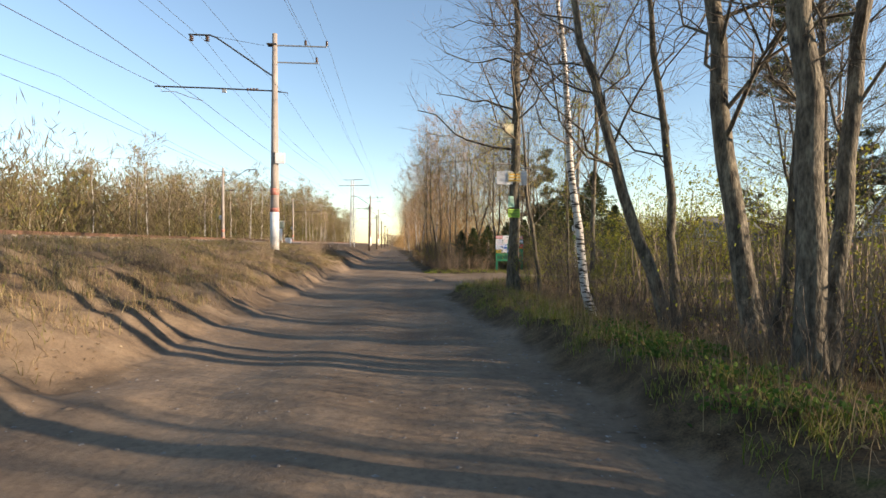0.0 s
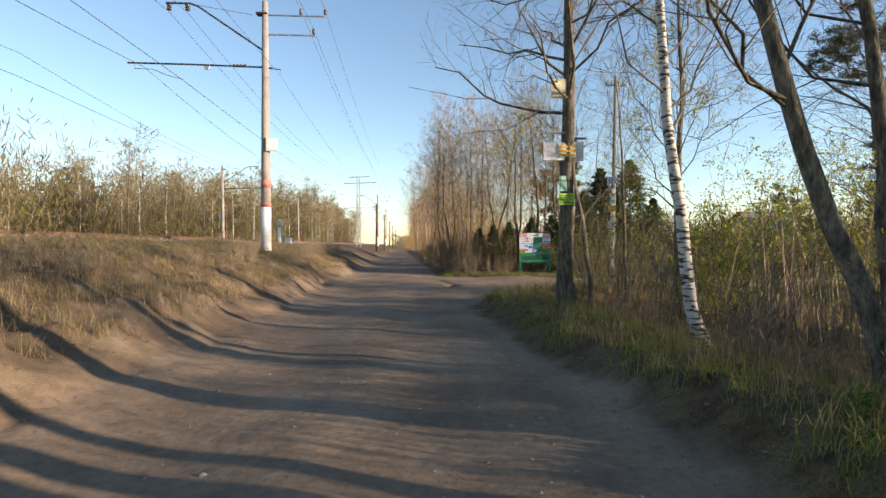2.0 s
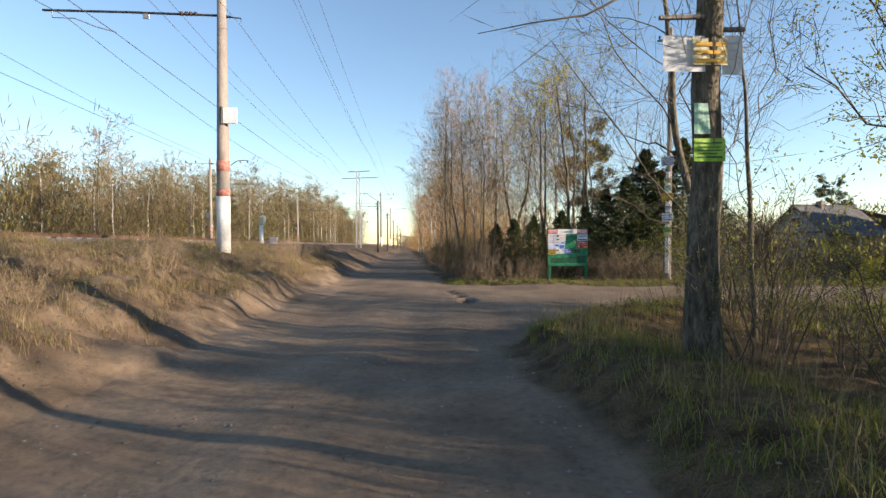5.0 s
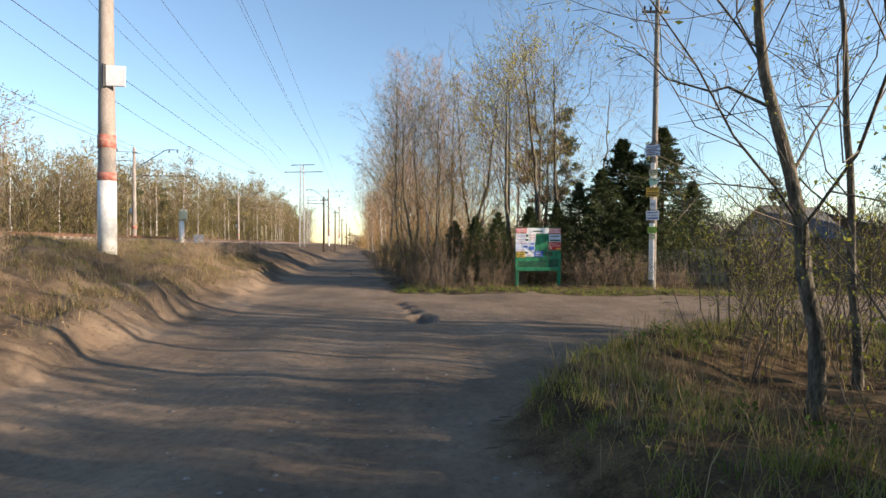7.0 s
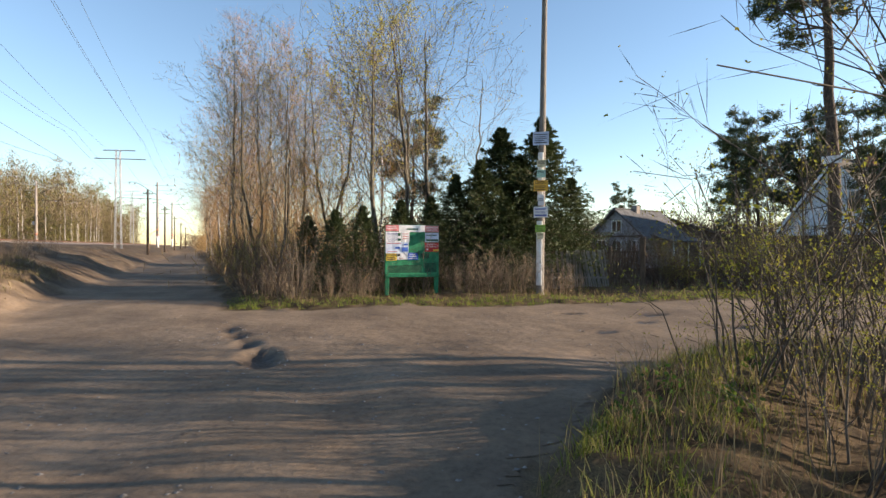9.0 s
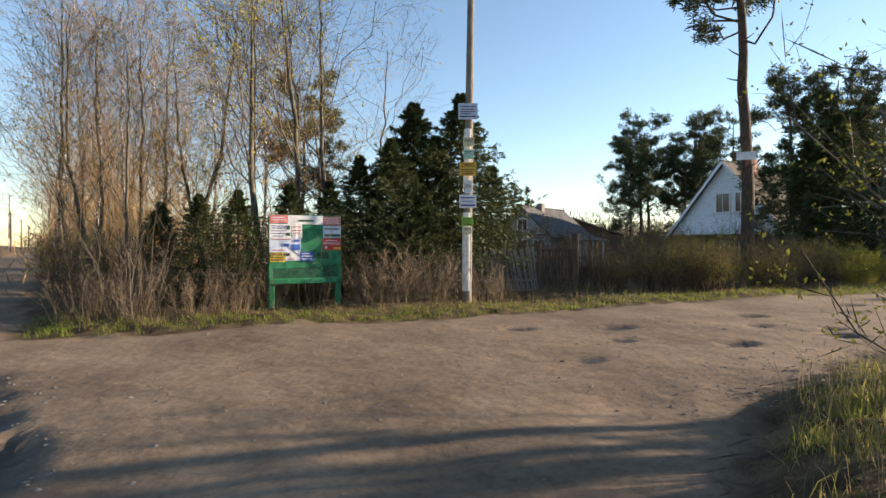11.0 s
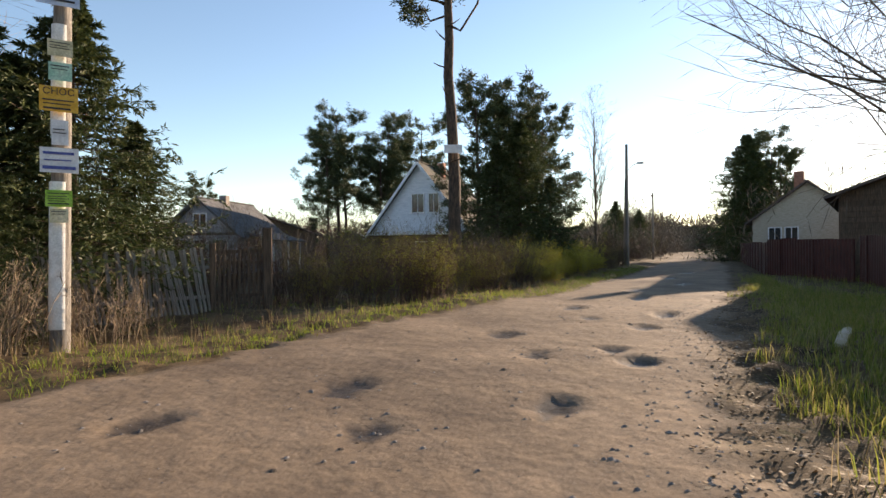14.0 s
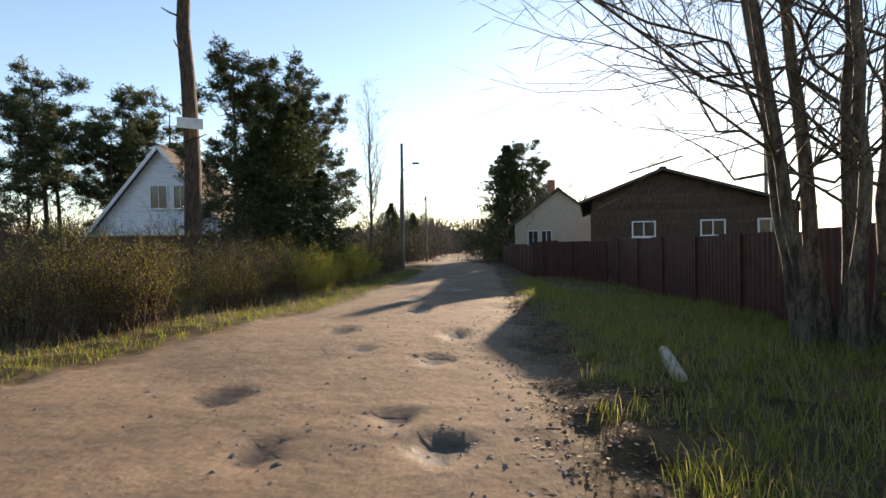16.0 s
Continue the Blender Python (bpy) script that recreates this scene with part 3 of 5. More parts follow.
def bush_thing(name, bags, label, stem_mat, twig_mat, leaf_mat=None, group="", category="bush"):
    ob = thing(name, label, category, group=group)
    fine_part("stem_clump", bags[0], stem_mat, ob)
    tw = fine_part("brush", bags[1], twig_mat, ob)
    if bags[2]:
        fine_part("foliage", bags[2], leaf_mat, tw)
    return ob


def spruce(seed, h, w, gap=0.27, per=7, twigs=9, needle=0.15):
    """A cone of whorled boughs, drooping below and rising towards the leader, hung with side shoots."""
    rng = np.random.default_rng(seed)
    s = np.linspace(0, 1, 12)
    P = np.zeros((1, 12, 3))
    P[0, :, 2] = h * s - 0.1
    R = (0.016 * h * (1 - s) + 0.006)[None]
    trunk = Bag().add(*tubes(P, R, 8))
    lines = []
    z = 0.2
    while z < h - 0.12:
        f = 1 - z / h
        ln = min(w * f, 0.6 * w) + 0.03
        for a in rng.random() * 6.28 + np.arange(per) * 6.283 / per + rng.normal(size=per) * 0.3:
            l = ln * (0.42 + 0.75 * rng.random())
            t = np.linspace(0, 1, 6)
            rise = (0.25 * (1 - f) ** 2 - 0.34 * f) * t * l + 0.24 * l * f * t ** 3
            lines.append(np.stack([np.cos(a) * l * t, np.sin(a) * l * t, z + rise], -1))
        z += gap * (0.75 + 0.5 * rng.random()) * (0.55 + 0.5 * f)
    B = np.array(lines)
    BR = np.linspace(0.016, 0.003, 6)[None] * np.ones((len(B), 1))
    T, TR = shoots(B, BR, twigs, 0.15, 0.34, 46, 3, rng, -0.22, 0.5, 1.0, flat=True)
    limb = Bag().add(*tubes(B, BR, 3))
    seg = np.concatenate([T[:, [0, 1]], T[:, [1, 2]], B[:, [3, 4]], B[:, [4, 5]], B[:, [2, 3]], P[:, [10, 11]], P[:, [10, 11]]])
    n = 8
    C = (seg[:, 0][:, None] + (seg[:, 1] - seg[:, 0])[:, None] * rng.random((len(seg), n, 1))).reshape(-1, 3)
    D = np.repeat(seg[:, 1] - seg[:, 0], n, axis=0)
    D = D / (np.linalg.norm(D, axis=1, keepdims=True) + 1e-9) + rng.normal(size=D.shape) * 0.42 + [0, 0, -0.12]
    needles = cards(C, D, needle * (0.6 + 0.6 * rng.random(len(C))), needle * 0.2, rng, Bag())
    return trunk, limb, needles


def pine(seed, h, r, fb=0.45, limbs=26, ratio=0.2, tuft=0.2, cards_n=9, twigs=5, lean=(0, 0), per=6, droop=0.12):
    """A bare stem under flat, clumped plates of needles at the ends of level limbs."""
    rng = np.random.default_rng(seed)
    k = 14
    s = np.linspace(0, 1, k)
    P = np.zeros((1, k, 3))
    P[0, :, 0] = lean[0] * s + np.cumsum(rng.normal(size=k)) * h * 0.004
    P[0, :, 1] = lean[1] * s + np.cumsum(rng.normal(size=k)) * h * 0.004
    P[0, :, 2] = h * s - 0.15
    R = (r * ((1 - s) ** 0.7 * 0.85 + 0.15))[None]
    trunk = Bag().add(*tubes(P, R, 12))
    L, LR = shoots(P, R, limbs, fb, ratio, 72, 6, rng, droop, 0.33, 1.0)
    B, BR = shoots(L, LR, per, 0.42, 0.38, 52, 4, rng, 0.12, 0.5, flat=True)
    T, TR = shoots(B, BR, twigs, 0.35, 0.5, 50, 3, rng, 0.2, 0.6, flat=True)
    limb = Bag().add(*tubes(L, np.maximum(LR, 0.012), 5)).add(*tubes(B, np.maximum(BR, 0.008), 3))
    C = np.repeat(np.concatenate([T[:, 2], T[:, 1], B[:, 3]]), cards_n, axis=0)
    D = rng.normal(size=C.shape) * [1, 1, 0.6] + [0, 0, 0.45]
    needles = cards(C + rng.normal(size=C.shape) * tuft * 0.2, D, tuft * (0.5 + 0.7 * rng.random(len(C))), tuft * 0.15, rng, Bag())
    return trunk, limb, needles


def conifer_thing(name, bags, label, category, bark, needle_mat, group=""):
    ob = thing(name, label, category, group=group)
    part("trunk", bags[0], bark, ob)
    fine_part("branchwork", bags[1], bark, ob)
    fine_part("needles", bags[2], needle_mat, ob)
    return ob


RNG = np.random.default_rng(7)

# the trees that stand close to the main track: foot, height, radius, lean of the top
NEAR = [
    ("alder_tree", 2.28, 17.2, 13.0, 0.20, (-0.5, 0.3), 0.2, 34, 0.34, 0, BARK, "tall alder beside the track carrying nailed notices"),
    ("birch_tree", 3.83, 13.35, 12.0, 0.115, (-1.3, 0.4), -0.15, 16, 0.22, 0, BIRCH, "slim white-barked birch leaning over the verge"),
    ("alder_tree", 4.35, 10.2, 11.5, 0.13, (-2.6, 0.9), -0.3, 20, 0.3, 0, BARK, "grey alder leaning towards the track"),
    ("alder_tree", 4.6, 10.5, 11.0, 0.10, (-0.6, 0.4), 0.1, 16, 0.25, 0, BARK, "slender grey alder in a clump"),
    ("alder_tree", 4.55, 7.6, 12.5, 0.17, (-1.4, 0.5), 0.0, 20, 0.28, 0, BARK, "thick grey-brown alder trunk with flaking bark"),
    ("alder_tree", 4.9, 8.0, 12.0, 0.11, (0.2, 0.2), 0.1, 16, 0.26, 0, BARK, "straight alder stem behind a thicker one"),
    ("alder_tree", 4.05, 5.9, 13.0, 0.17, (-0.5, 0.4), 0.05, 18, 0.28, 0, BARK, "thick upright alder trunk in the thicket"),
    ("alder_tree", 4.45, 6.15, 11.0, 0.12, (1.4, 0.6), 0.0, 16, 0.26, 0, BARK, "alder stem leaning away from the track"),
    ("alder_tree", 3.6, 20.0, 8.5, 0.09, (-0.9, 0.5), -0.12, 14, 0.36, 1, BARK, "young crooked alder at the junction corner"),
    ("alder_tree", 4.9, 20.9, 7.5, 0.06, (-0.2, 0.1), 0.05, 11, 0.3, 1, BARK, "thin young alder among the corner bushes"),
    ("aspen_tree", 4.5, 16.4, 10.0, 0.085, (0.1, 0.2), 0.05, 26, 0.2, 6, BARK, "slim tree with the first yellow-green leaves"),
    ("alder_tree", 5.6, 5.2, 12.0, 0.15, (0.6, -0.2), 0.05, 18, 0.28, 0, BARK, "grey alder trunk in the thicket"),
    # these two trunks stay out of view, added to cast shadow on the track
    ("alder_tree", 3.9, 2.5, 12.0, 0.15, (-0.3, 0.1), 0.1, 18, 0.28, 0, BARK, "unseen grey alder trunk beside the track, added for shadow"),
    ("alder_tree", 4.6, -1.2, 12.5, 0.16, (0.4, 0.1), 0.1, 18, 0.28, 0, BARK, "unseen grey alder trunk beside the track, added for shadow"),
    ("alder_tree", 6.4, 9.4, 10.5, 0.10, (0.4, 0.3), 0.1, 16, 0.26, 1, BARK, "slender alder in the wood"),
]
for i, (name, x, y, h, r, lean, bend, limbs, ratio, leaf, bark, label) in enumerate(NEAR):
    bags = bare_tree(100 + i, h, r, lean, bend, 0.2 if h < 9 else 0.36 if i == 0 else 0.27, limbs, ratio, 62 if i == 0 else 50, 0.12 if i == 0 else 0.3, 9, 8, leaf, 0.034, 0.012, 0.55, 0.1, False, 0.009, 0.3)
    ob = tree_thing(name, bags, label, "tree", bark, TWIG, LEAF, "trees along the track")
    ob.matrix_basis = put(ob, x, y)

# the wood behind them, and the copse north of the junction
PROTO = [tree_thing("alder_tree", bare_tree(200 + i, 11.5, 0.085, (0.7 - 0.7 * i, 0.3), 0.2, 0.22, 17, 0.35, 44, 0.3, 8, 7, 0, 0.04, 0.02, 0.6, 0.12, False, 0.010), "bare grey-stemmed alder in the wood", "tree", BARK, TWIG_TAN, None, "bare trees of the wood") for i in range(3)]
PROTO_LEAF = [tree_thing("willow_tree", bare_tree(210 + i, 10.0, 0.085, (0.6, -0.3), 0.2, 0.2, 18, 0.36, 46, 0.3, 8, 7, 3, 0.055, 0.02), "tree coming into ochre and yellow-green leaf", "tree", BARK, TWIG, LEAF_OCHRE, "leafing trees of the wood") for i in range(2)]
PROTO_BIRCH = [tree_thing("birch_tree", bare_tree(220 + i, 12.5, 0.08, (0.4 - 0.6 * i, 0.3), 0.1, 0.18, 30, 0.27, 42, 0.05, 8, 8, 2, 0.045, 0.012, 0.6), "white-stemmed birch with rust-brown twigs", "tree", BIRCH, TWIG_BIRCH, CATKIN, "birches of the wood") for i in range(2)]
FAR = [tree_thing("birch_tree", bare_tree(230 + i, 10.0, 0.085, (0.3, 0.2), 0.05, 0.25, 16, 0.3, 42, 0.2, 5, 4, 1, 0.16, 0.012, 0.8, 0.12, False, 0.045, 0.34, True), "distant bare birch across the railway", "tree", BIRCH if i < 2 else BARK, TWIG_TAN if i != 2 else TWIG_DRY, LEAF_GREY, "woodland across the railway") for i in range(3)]
SPRUCE_BIG = conifer_thing("spruce_tree", spruce(300, 6.8, 4.1, 0.25, 8), "dark green spruce with drooping boughs", "spruce", BARK_PINE, NEEDLE_SPRUCE, "spruces")
PINE_YARD = [conifer_thing("pine_tree", pine(310 + i, 14.0, 0.2, (0.42, 0.2)[i], (30, 44)[i], (0.25, 0.27)[i], 0.42, 9, 4), "tall pine with clumped blue-green needles", "pine", BARK_PINE, NEEDLE_PINE, "pines behind the gardens") for i in range(2)]

USED = set()


def first_or_copy(proto, x, y, turn, s=1.0, tilt=(0, 0)):
    """The proto itself stands in the first place, copies in the others."""
    if proto.name in USED:
        return plant(proto, x, y, turn, s, tilt)
    USED.add(proto.name)
    proto.matrix_basis = put(proto, x, y, turn, 1.0, tilt=tilt) @ Matrix.Scale(s, 4)
    return proto


# right-hand wood; trees behind the start (y < 0) are unseen, added for shadow
n = 0
while n < 9:
    x, y = RNG.uniform(5.8, 24), RNG.uniform(-9, 19)
    if y > 18 - 0.35 * (x - 6) or (x < 7 and y > 12):
        continue
    kind = RNG.random()
    proto = PROTO[n % 3] if kind < 0.6 else PROTO_LEAF[n % 2] if kind < 0.8 else PROTO_BIRCH[n % 2]
    first_or_copy(proto, x, y, RNG.uniform(0, 360), RNG.uniform(0.75, 1.15), (RNG.normal() * 3, RNG.normal() * 3))
    n += 1
for x, y, s in [(27, 9, 0.5)]:
    first_or_copy(PINE_YARD[n % 2], x, y, RNG.uniform(0, 360), s)
    n += 1

# copse between the main track and the gardens
COPSE = [(2.6, 44.4, 1.12), (4.2, 41.5, 0.95), (0.6, 52.5, 1.15), (6.4, 42.6, 1.1), (-0.4, 42.0, 0.9), (-1.3, 46.0, 0.95), (3.6, 47.5, 1.1),
         (5.8, 46.0, 1.0), (8.0, 45.5, 0.95), (-2.0, 50.0, 1.0), (0.9, 47.0, 1.05), (2.0, 50.5, 1.1), (4.6, 52.0, 1.05), (0.4, 38.2, 0.62), (-0.6, 56.0, 1.1), (9.5, 43.0, 0.9), (-0.2, 45.0, 0.9)]
for i, (x, y, s) in enumerate(COPSE):
    proto = PROTO_LEAF[i % 2] if i in (4, 6, 10, 8, 0) else PROTO_BIRCH[i % 2] if i in (2, 7, 9, 12, 14) else PROTO[i % 3]
    first_or_copy(proto, x, y, RNG.uniform(0, 360), s, (RNG.normal() * 3, RNG.normal() * 3))
for i in range(30):
    y = 56 + i * 4.2 + RNG.normal()
    x = -1.0 - 0.1 * (y - 34) + RNG.uniform(0.5, 7) + 0.5
    first_or_copy(PROTO_BIRCH[i % 2] if i % 3 else PROTO[i % 3], x, y, RNG.uniform(0, 360), RNG.uniform(0.9, 1.3))
first_or_copy(PINE_YARD[0], 8.0, 48.4, 40, 0.66)
# spreading tree in sparse yellow leaf behind the notice board
for k, (x, y, h) in enumerate([(5.3, 38.4, 10.5), (3.7, 37.6, 9.0), (6.9, 40.2, 11.0)]):
    ob = tree_thing("maple_tree", bare_tree(250 + k, h, 0.11, (-0.5 + 0.5 * k, 0.2), 0.15, 0.25, 15, 0.42, 40, 0.35, 7, 6, 4, 0.06, 0.018, 0.5, 0.12, False, 0.014), "spreading tree with its first sparse yellow leaves", "tree", BARK, TWIG, LEAF_GOLD, "yellow-leafing trees")
    ob.matrix_basis = put(ob, x, y, 70 * k)

# spruces behind the pole
# the last five, by the board, also fill in for dark brush and deep shade
for x, y, s, turn in [(9.0, 38.3, 0.97, 0), (10.7, 37.9, 1.03, 70), (6.9, 38.0, 0.66, 140), (12.3, 38.3, 0.68, 200), (7.7, 37.4, 0.74, 260), (9.7, 38.0, 0.78, 30), (8.6, 36.8, 0.5, 300), (2.1, 36.9, 0.42, 20), (1.3, 37.8, 0.4, 90), (3.1, 37.2, 0.46, 150), (4.5, 37.3, 0.5, 210), (5.7, 37.4, 0.52, 330)]:
    first_or_copy(SPRUCE_BIG, x, y, turn, s)
# conifers along the side road
for x, y, s, turn in [(32.4, 35.3, 1.25, 30), (34.2, 36.0, 1.1, 90), (66.8, 22.6, 1.9, 10), (64.5, 22.4, 1.45, 80), (60.0, 34.5, 0.9, 60), (75, 34.0, 0.9, 0), (80, 22.5, 1.3, 0), (33.5, 33.9, 0.8, 140), (31.3, 36.2, 1.05, 250)]:
    first_or_copy(SPRUCE_BIG, x, y, turn, s)
for i, (x, y, s) in enumerate([(42.7, 55.7, 0.93), (48.5, 54.4, 0.95), (45.2, 56.8, 0.86), (50.5, 55.5, 0.9), (53.1, 52.7, 1.0), (40.8, 38.6, 0.9), (43.5, 37.2, 0.82), (38.8, 37.8, 0.78), (36.8, 39.6, 0.85), (41.0, 55.5, 0.75), (46.5, 53.6, 0.75), (70.5, 21.8, 0.9), (68.5, 20.5, 0.85), (42.5, 72.9, 0.6), (72, 19, 0.8)]):
    first_or_copy(PINE_YARD[1 if 5 <= i <= 10 else 0], x, y, RNG.uniform(0, 360), s)
for i in range(26):
    x = 62 + i * 5.5
    y = 33.0 + RNG.uniform(0, 5) if i % 2 else 21.5 - RNG.uniform(0, 5)
    first_or_copy(PROTO[i % 3] if i % 3 else PROTO_LEAF[i % 2], x, y, RNG.uniform(0, 360), RNG.uniform(0.5, 0.85))
for i in range(9):
    first_or_copy(PROTO[i % 3], 168 + RNG.normal() * 4, 14 + i * 4.0, RNG.uniform(0, 360), RNG.uniform(0.7, 0.95))

# big roadside pine with a plate nailed to it
pb = conifer_thing("pine_tree", pine(320, 19.0, 0.29, 0.56, 26, 0.19, 0.34, 10, 6, (-0.9, 0.0)), "tall bare-stemmed roadside pine with snapped branch stubs", "pine", BARK_PINE, NEEDLE_PINE)
pb.matrix_basis = put(pb, 24.2, 35.5)
for k in range(12):
    z, a, l = 4.5 + k * 0.55, RNG.uniform(0, 6.28), RNG.uniform(0.3, 0.7)
    bx = -0.9 * z / 19
    part("branch_stub", line_tube([(bx, 0, z), (bx + math.cos(a) * l * 0.6, math.sin(a) * l * 0.6, z + 0.1), (bx + math.cos(a) * l, math.sin(a) * l, z + 0.22)], [0.035, 0.028, 0.012], 5), BARK_PINE, pb)

# slender bare tree and broad multi-stemmed alder on the side road
ob = tree_thing("birch_tree", bare_tree(331, 11.5, 0.12, (0, 0), 0.0, 0.15, 40, 0.3, 22, 0.1, 6, 6, 0, 0.03, 0.008), "bare broom-shaped tree beside the side road", "tree", BARK, TWIG)
ob.matrix_basis = put(ob, 44.3, 33.5)
ob = thing("alder_tree", "broad multi-stemmed alder at the edge of the grass", "tree", put(None, 15.2, 21.2))
for k, (dx, dy, lx, ly, r, h) in enumerate([(0, 0, -0.2, 0.2, 0.15, 11), (0.35, 0.42, 0.4, 1.3, 0.11, 10.5), (-0.1, 0.6, -0.4, 1.8, 0.10, 10), (0.1, -0.45, -0.1, -0.7, 0.13, 11), (-0.4, 0.2, -1.4, 0.9, 0.09, 9.5), (0.4, 0.0, 0.9, 0.4, 0.12, 11)]):
    bags = bare_tree(340 + k, h, r, (lx, ly), 0.05, 0.19, 17, 0.41, 58, 0.14, 9, 8, 0, 0.03, 0.01, 0.55, 0.12, False, 0.011, 0.3)
    st = part("stem", bags[0], BARK, ob, m=Matrix.Translation((dx, dy, 0)))
    fine_part("branchwork", bags[1], BARK, st)
    fine_part("brush", bags[2], TWIG, st)

# woodland across the railway, in depth
for i in range(190):
    y = 18 + (i / 190) ** 1.25 * 300
    x = toe(y) - 25 - RNG.uniform(0, 18)
    first_or_copy(FAR[int(RNG.integers(0, 3))], x, y + RNG.normal() * 2, RNG.uniform(0, 360), RNG.uniform(0.8, 1.2) * (0.58 + 0.47 * float(smooth01(30, 80, y)) + 0.6 * float(smooth01(70, 170, y))))
for i in range(9):
    y = 50 + i * 22
    first_or_copy(PINE_YARD[i % 2], toe(y) - 27 - RNG.uniform(2, 14), y, RNG.uniform(0, 360), RNG.uniform(0.6, 0.85))

# ---- bushes ----
BUSH = [bush_thing("bush", bush(400 + i, 2.5, 17, 0.5, 4, 0, per=6, r=0.015), "leafless tangle of grey-brown stems", TWIG, TWIG, None, "thicket along the verge") for i in range(2)]
BUSH_LEAF = [bush_thing("bush", bush(410 + i, 2.7, 13, 0.5, 5, 3, 0.03, per=6, r=0.015, lean=0.6), "thin bush with small yellow-green leaves", TWIG, TWIG, LEAF, "leafing bushes") for i in range(2)]
BUSH_FRESH = [bush_thing("bush", bush(415 + i, 2.6, 12, 0.5, 5, 6, 0.042, per=6, r=0.014, lean=0.5), "airy bush in fresh yellow-green leaf", TWIG, TWIG, LEAF, "fresh-leaved bushes") for i in range(2)]
BUSH_DRY = [bush_thing("shrub", bush(420 + i, 1.4, 34, 0.6, 4, 0, r=0.007, per=5), "low dry tan shrub", TWIG_DRY, TWIG_DRY, None, "dry shrubs") for i in range(2)]
BUSH_RED = [bush_thing("shrub", bush(430 + i, 1.9, 46, 0.7, 6, i, 0.03, r=0.010, per=7), "dense reddish-brown shrub in bud", TWIG_RED, TWIG_RED, LEAF, "shrubs beside the side road") for i in range(2)]
BUSH_GOLD = bush_thing("shrub", bush(440, 1.7, 34, 0.8, 5, 3, 0.06, r=0.007, per=6), "rounded shrub in fresh yellow leaf", TWIG_DRY, TWIG_DRY, LEAF_GOLD, "yellow shrubs")

n = 0
for i in range(19):   # thicket under the wood
    y = -3 + i * 1.26
    x = float(east_edge(np.array(min(y, 20.5)))) + 2.2 + RNG.uniform(0, 2.6)
    first_or_copy((BUSH + BUSH_LEAF[:1])[i % 3] if y < 14 else (BUSH_LEAF + BUSH[:1])[i % 3], x, y, RNG.uniform(0, 360), RNG.uniform(0.6, 1.1))
for i in range(13):
    x, y = RNG.uniform(7, 24), RNG.uniform(-4, 17)
    first_or_copy((BUSH + BUSH_LEAF)[i % 4], x, y, RNG.uniform(0, 360), RNG.uniform(0.8, 1.5))
for i in range(16):   # tangle right behind the verge
    y = 2.5 + i * 0.75
    x = float(east_edge(np.array(y))) + 1.9 + RNG.uniform(0, 1.3)
    first_or_copy((BUSH + BUSH_DRY)[i % 4], x, y, RNG.uniform(0, 360), RNG.uniform(0.35, 0.62))
for x, y, s in [(5.6, 16.2, 1.3), (6.6, 17.4, 1.5), (7.8, 18.2, 1.5), (4.6, 14.8, 0.9), (9.6, 16.6, 1.5), (6.2, 19.2, 1.0)]:
    first_or_copy(BUSH_FRESH[n % 2], x, y, RNG.uniform(0, 360), s)
    n += 1
for x, y, s in [(4.2, 22.6, 0.9), (4.9, 22.3, 1.1), (5.6, 22.9, 1.15), (5.5, 21.9, 1.25), (3.6, 21.2, 0.7), (6.4, 23.1, 0.85), (4.4, 19.2, 0.6), (6.4, 20.6, 0.8)]:
    first_or_copy((BUSH + BUSH_LEAF)[n % 4], x, y, RNG.uniform(0, 360), s)
    n += 1
for i in range(34):   # brush at the foot of the copse
    t = i / 34
    y = 35.4 + t * 28
    x = -1.2 - 0.1 * (y - 34) + 0.9 + RNG.uniform(0, 1.2)
    first_or_copy((BUSH_DRY + BUSH_RED)[i % 4] if i % 2 else BUSH[0], x, y, RNG.uniform(0, 360), RNG.uniform(0.7, 1.1))
for i in range(20):
    first_or_copy((BUSH_DRY + BUSH)[i % 4], -0.2 + i * 0.43 + RNG.normal() * 0.2, 35.9 + RNG.uniform(0, 1.6), RNG.uniform(0, 360), RNG.uniform(0.55, 0.9))
for i, (x, y, s) in enumerate([(6.3, 34.9, 0.95), (7.0, 35.0, 1.1), (7.6, 34.8, 1.0), (8.0, 35.1, 1.2), (8.9, 35.0, 0.95), (9.5, 34.9, 0.9), (6.0, 35.6, 0.9), (10.3, 35.1, 0.6), (2.6, 35.0, 0.6), (1.8, 35.2, 0.75), (3.0, 35.9, 0.9), (0.6, 35.2, 0.6)]):
    first_or_copy(BUSH_DRY[i % 2], x, y, RNG.uniform(0, 360), s)
for i in range(96):   # hedge along the side road
    x = 14.6 + 30 * (i / 96) ** 1.1
    y = float(north_edge(x)) + 1.7 + RNG.uniform(0, 3.2) + 1.2 * max(0.0, (17 - x) / 3)
    proto = BUSH_GOLD if (26 < x < 36 and y < float(north_edge(x)) + 3.2) else BUSH_LEAF[i % 2] if i % 7 == 3 else BUSH_RED[i % 2] if i % 4 else BUSH[i % 2]
    first_or_copy(proto, x, y, RNG.uniform(0, 360), RNG.uniform(0.5, 1.0) * (0.6 if proto in BUSH_LEAF else 1.0))
for i in range(34):   # garden brush behind the fence
    first_or_copy((BUSH + BUSH_RED)[i % 4], 12 + RNG.uniform(0, 22), 38 + RNG.uniform(0, 9), RNG.uniform(0, 360), RNG.uniform(0.8, 1.5))
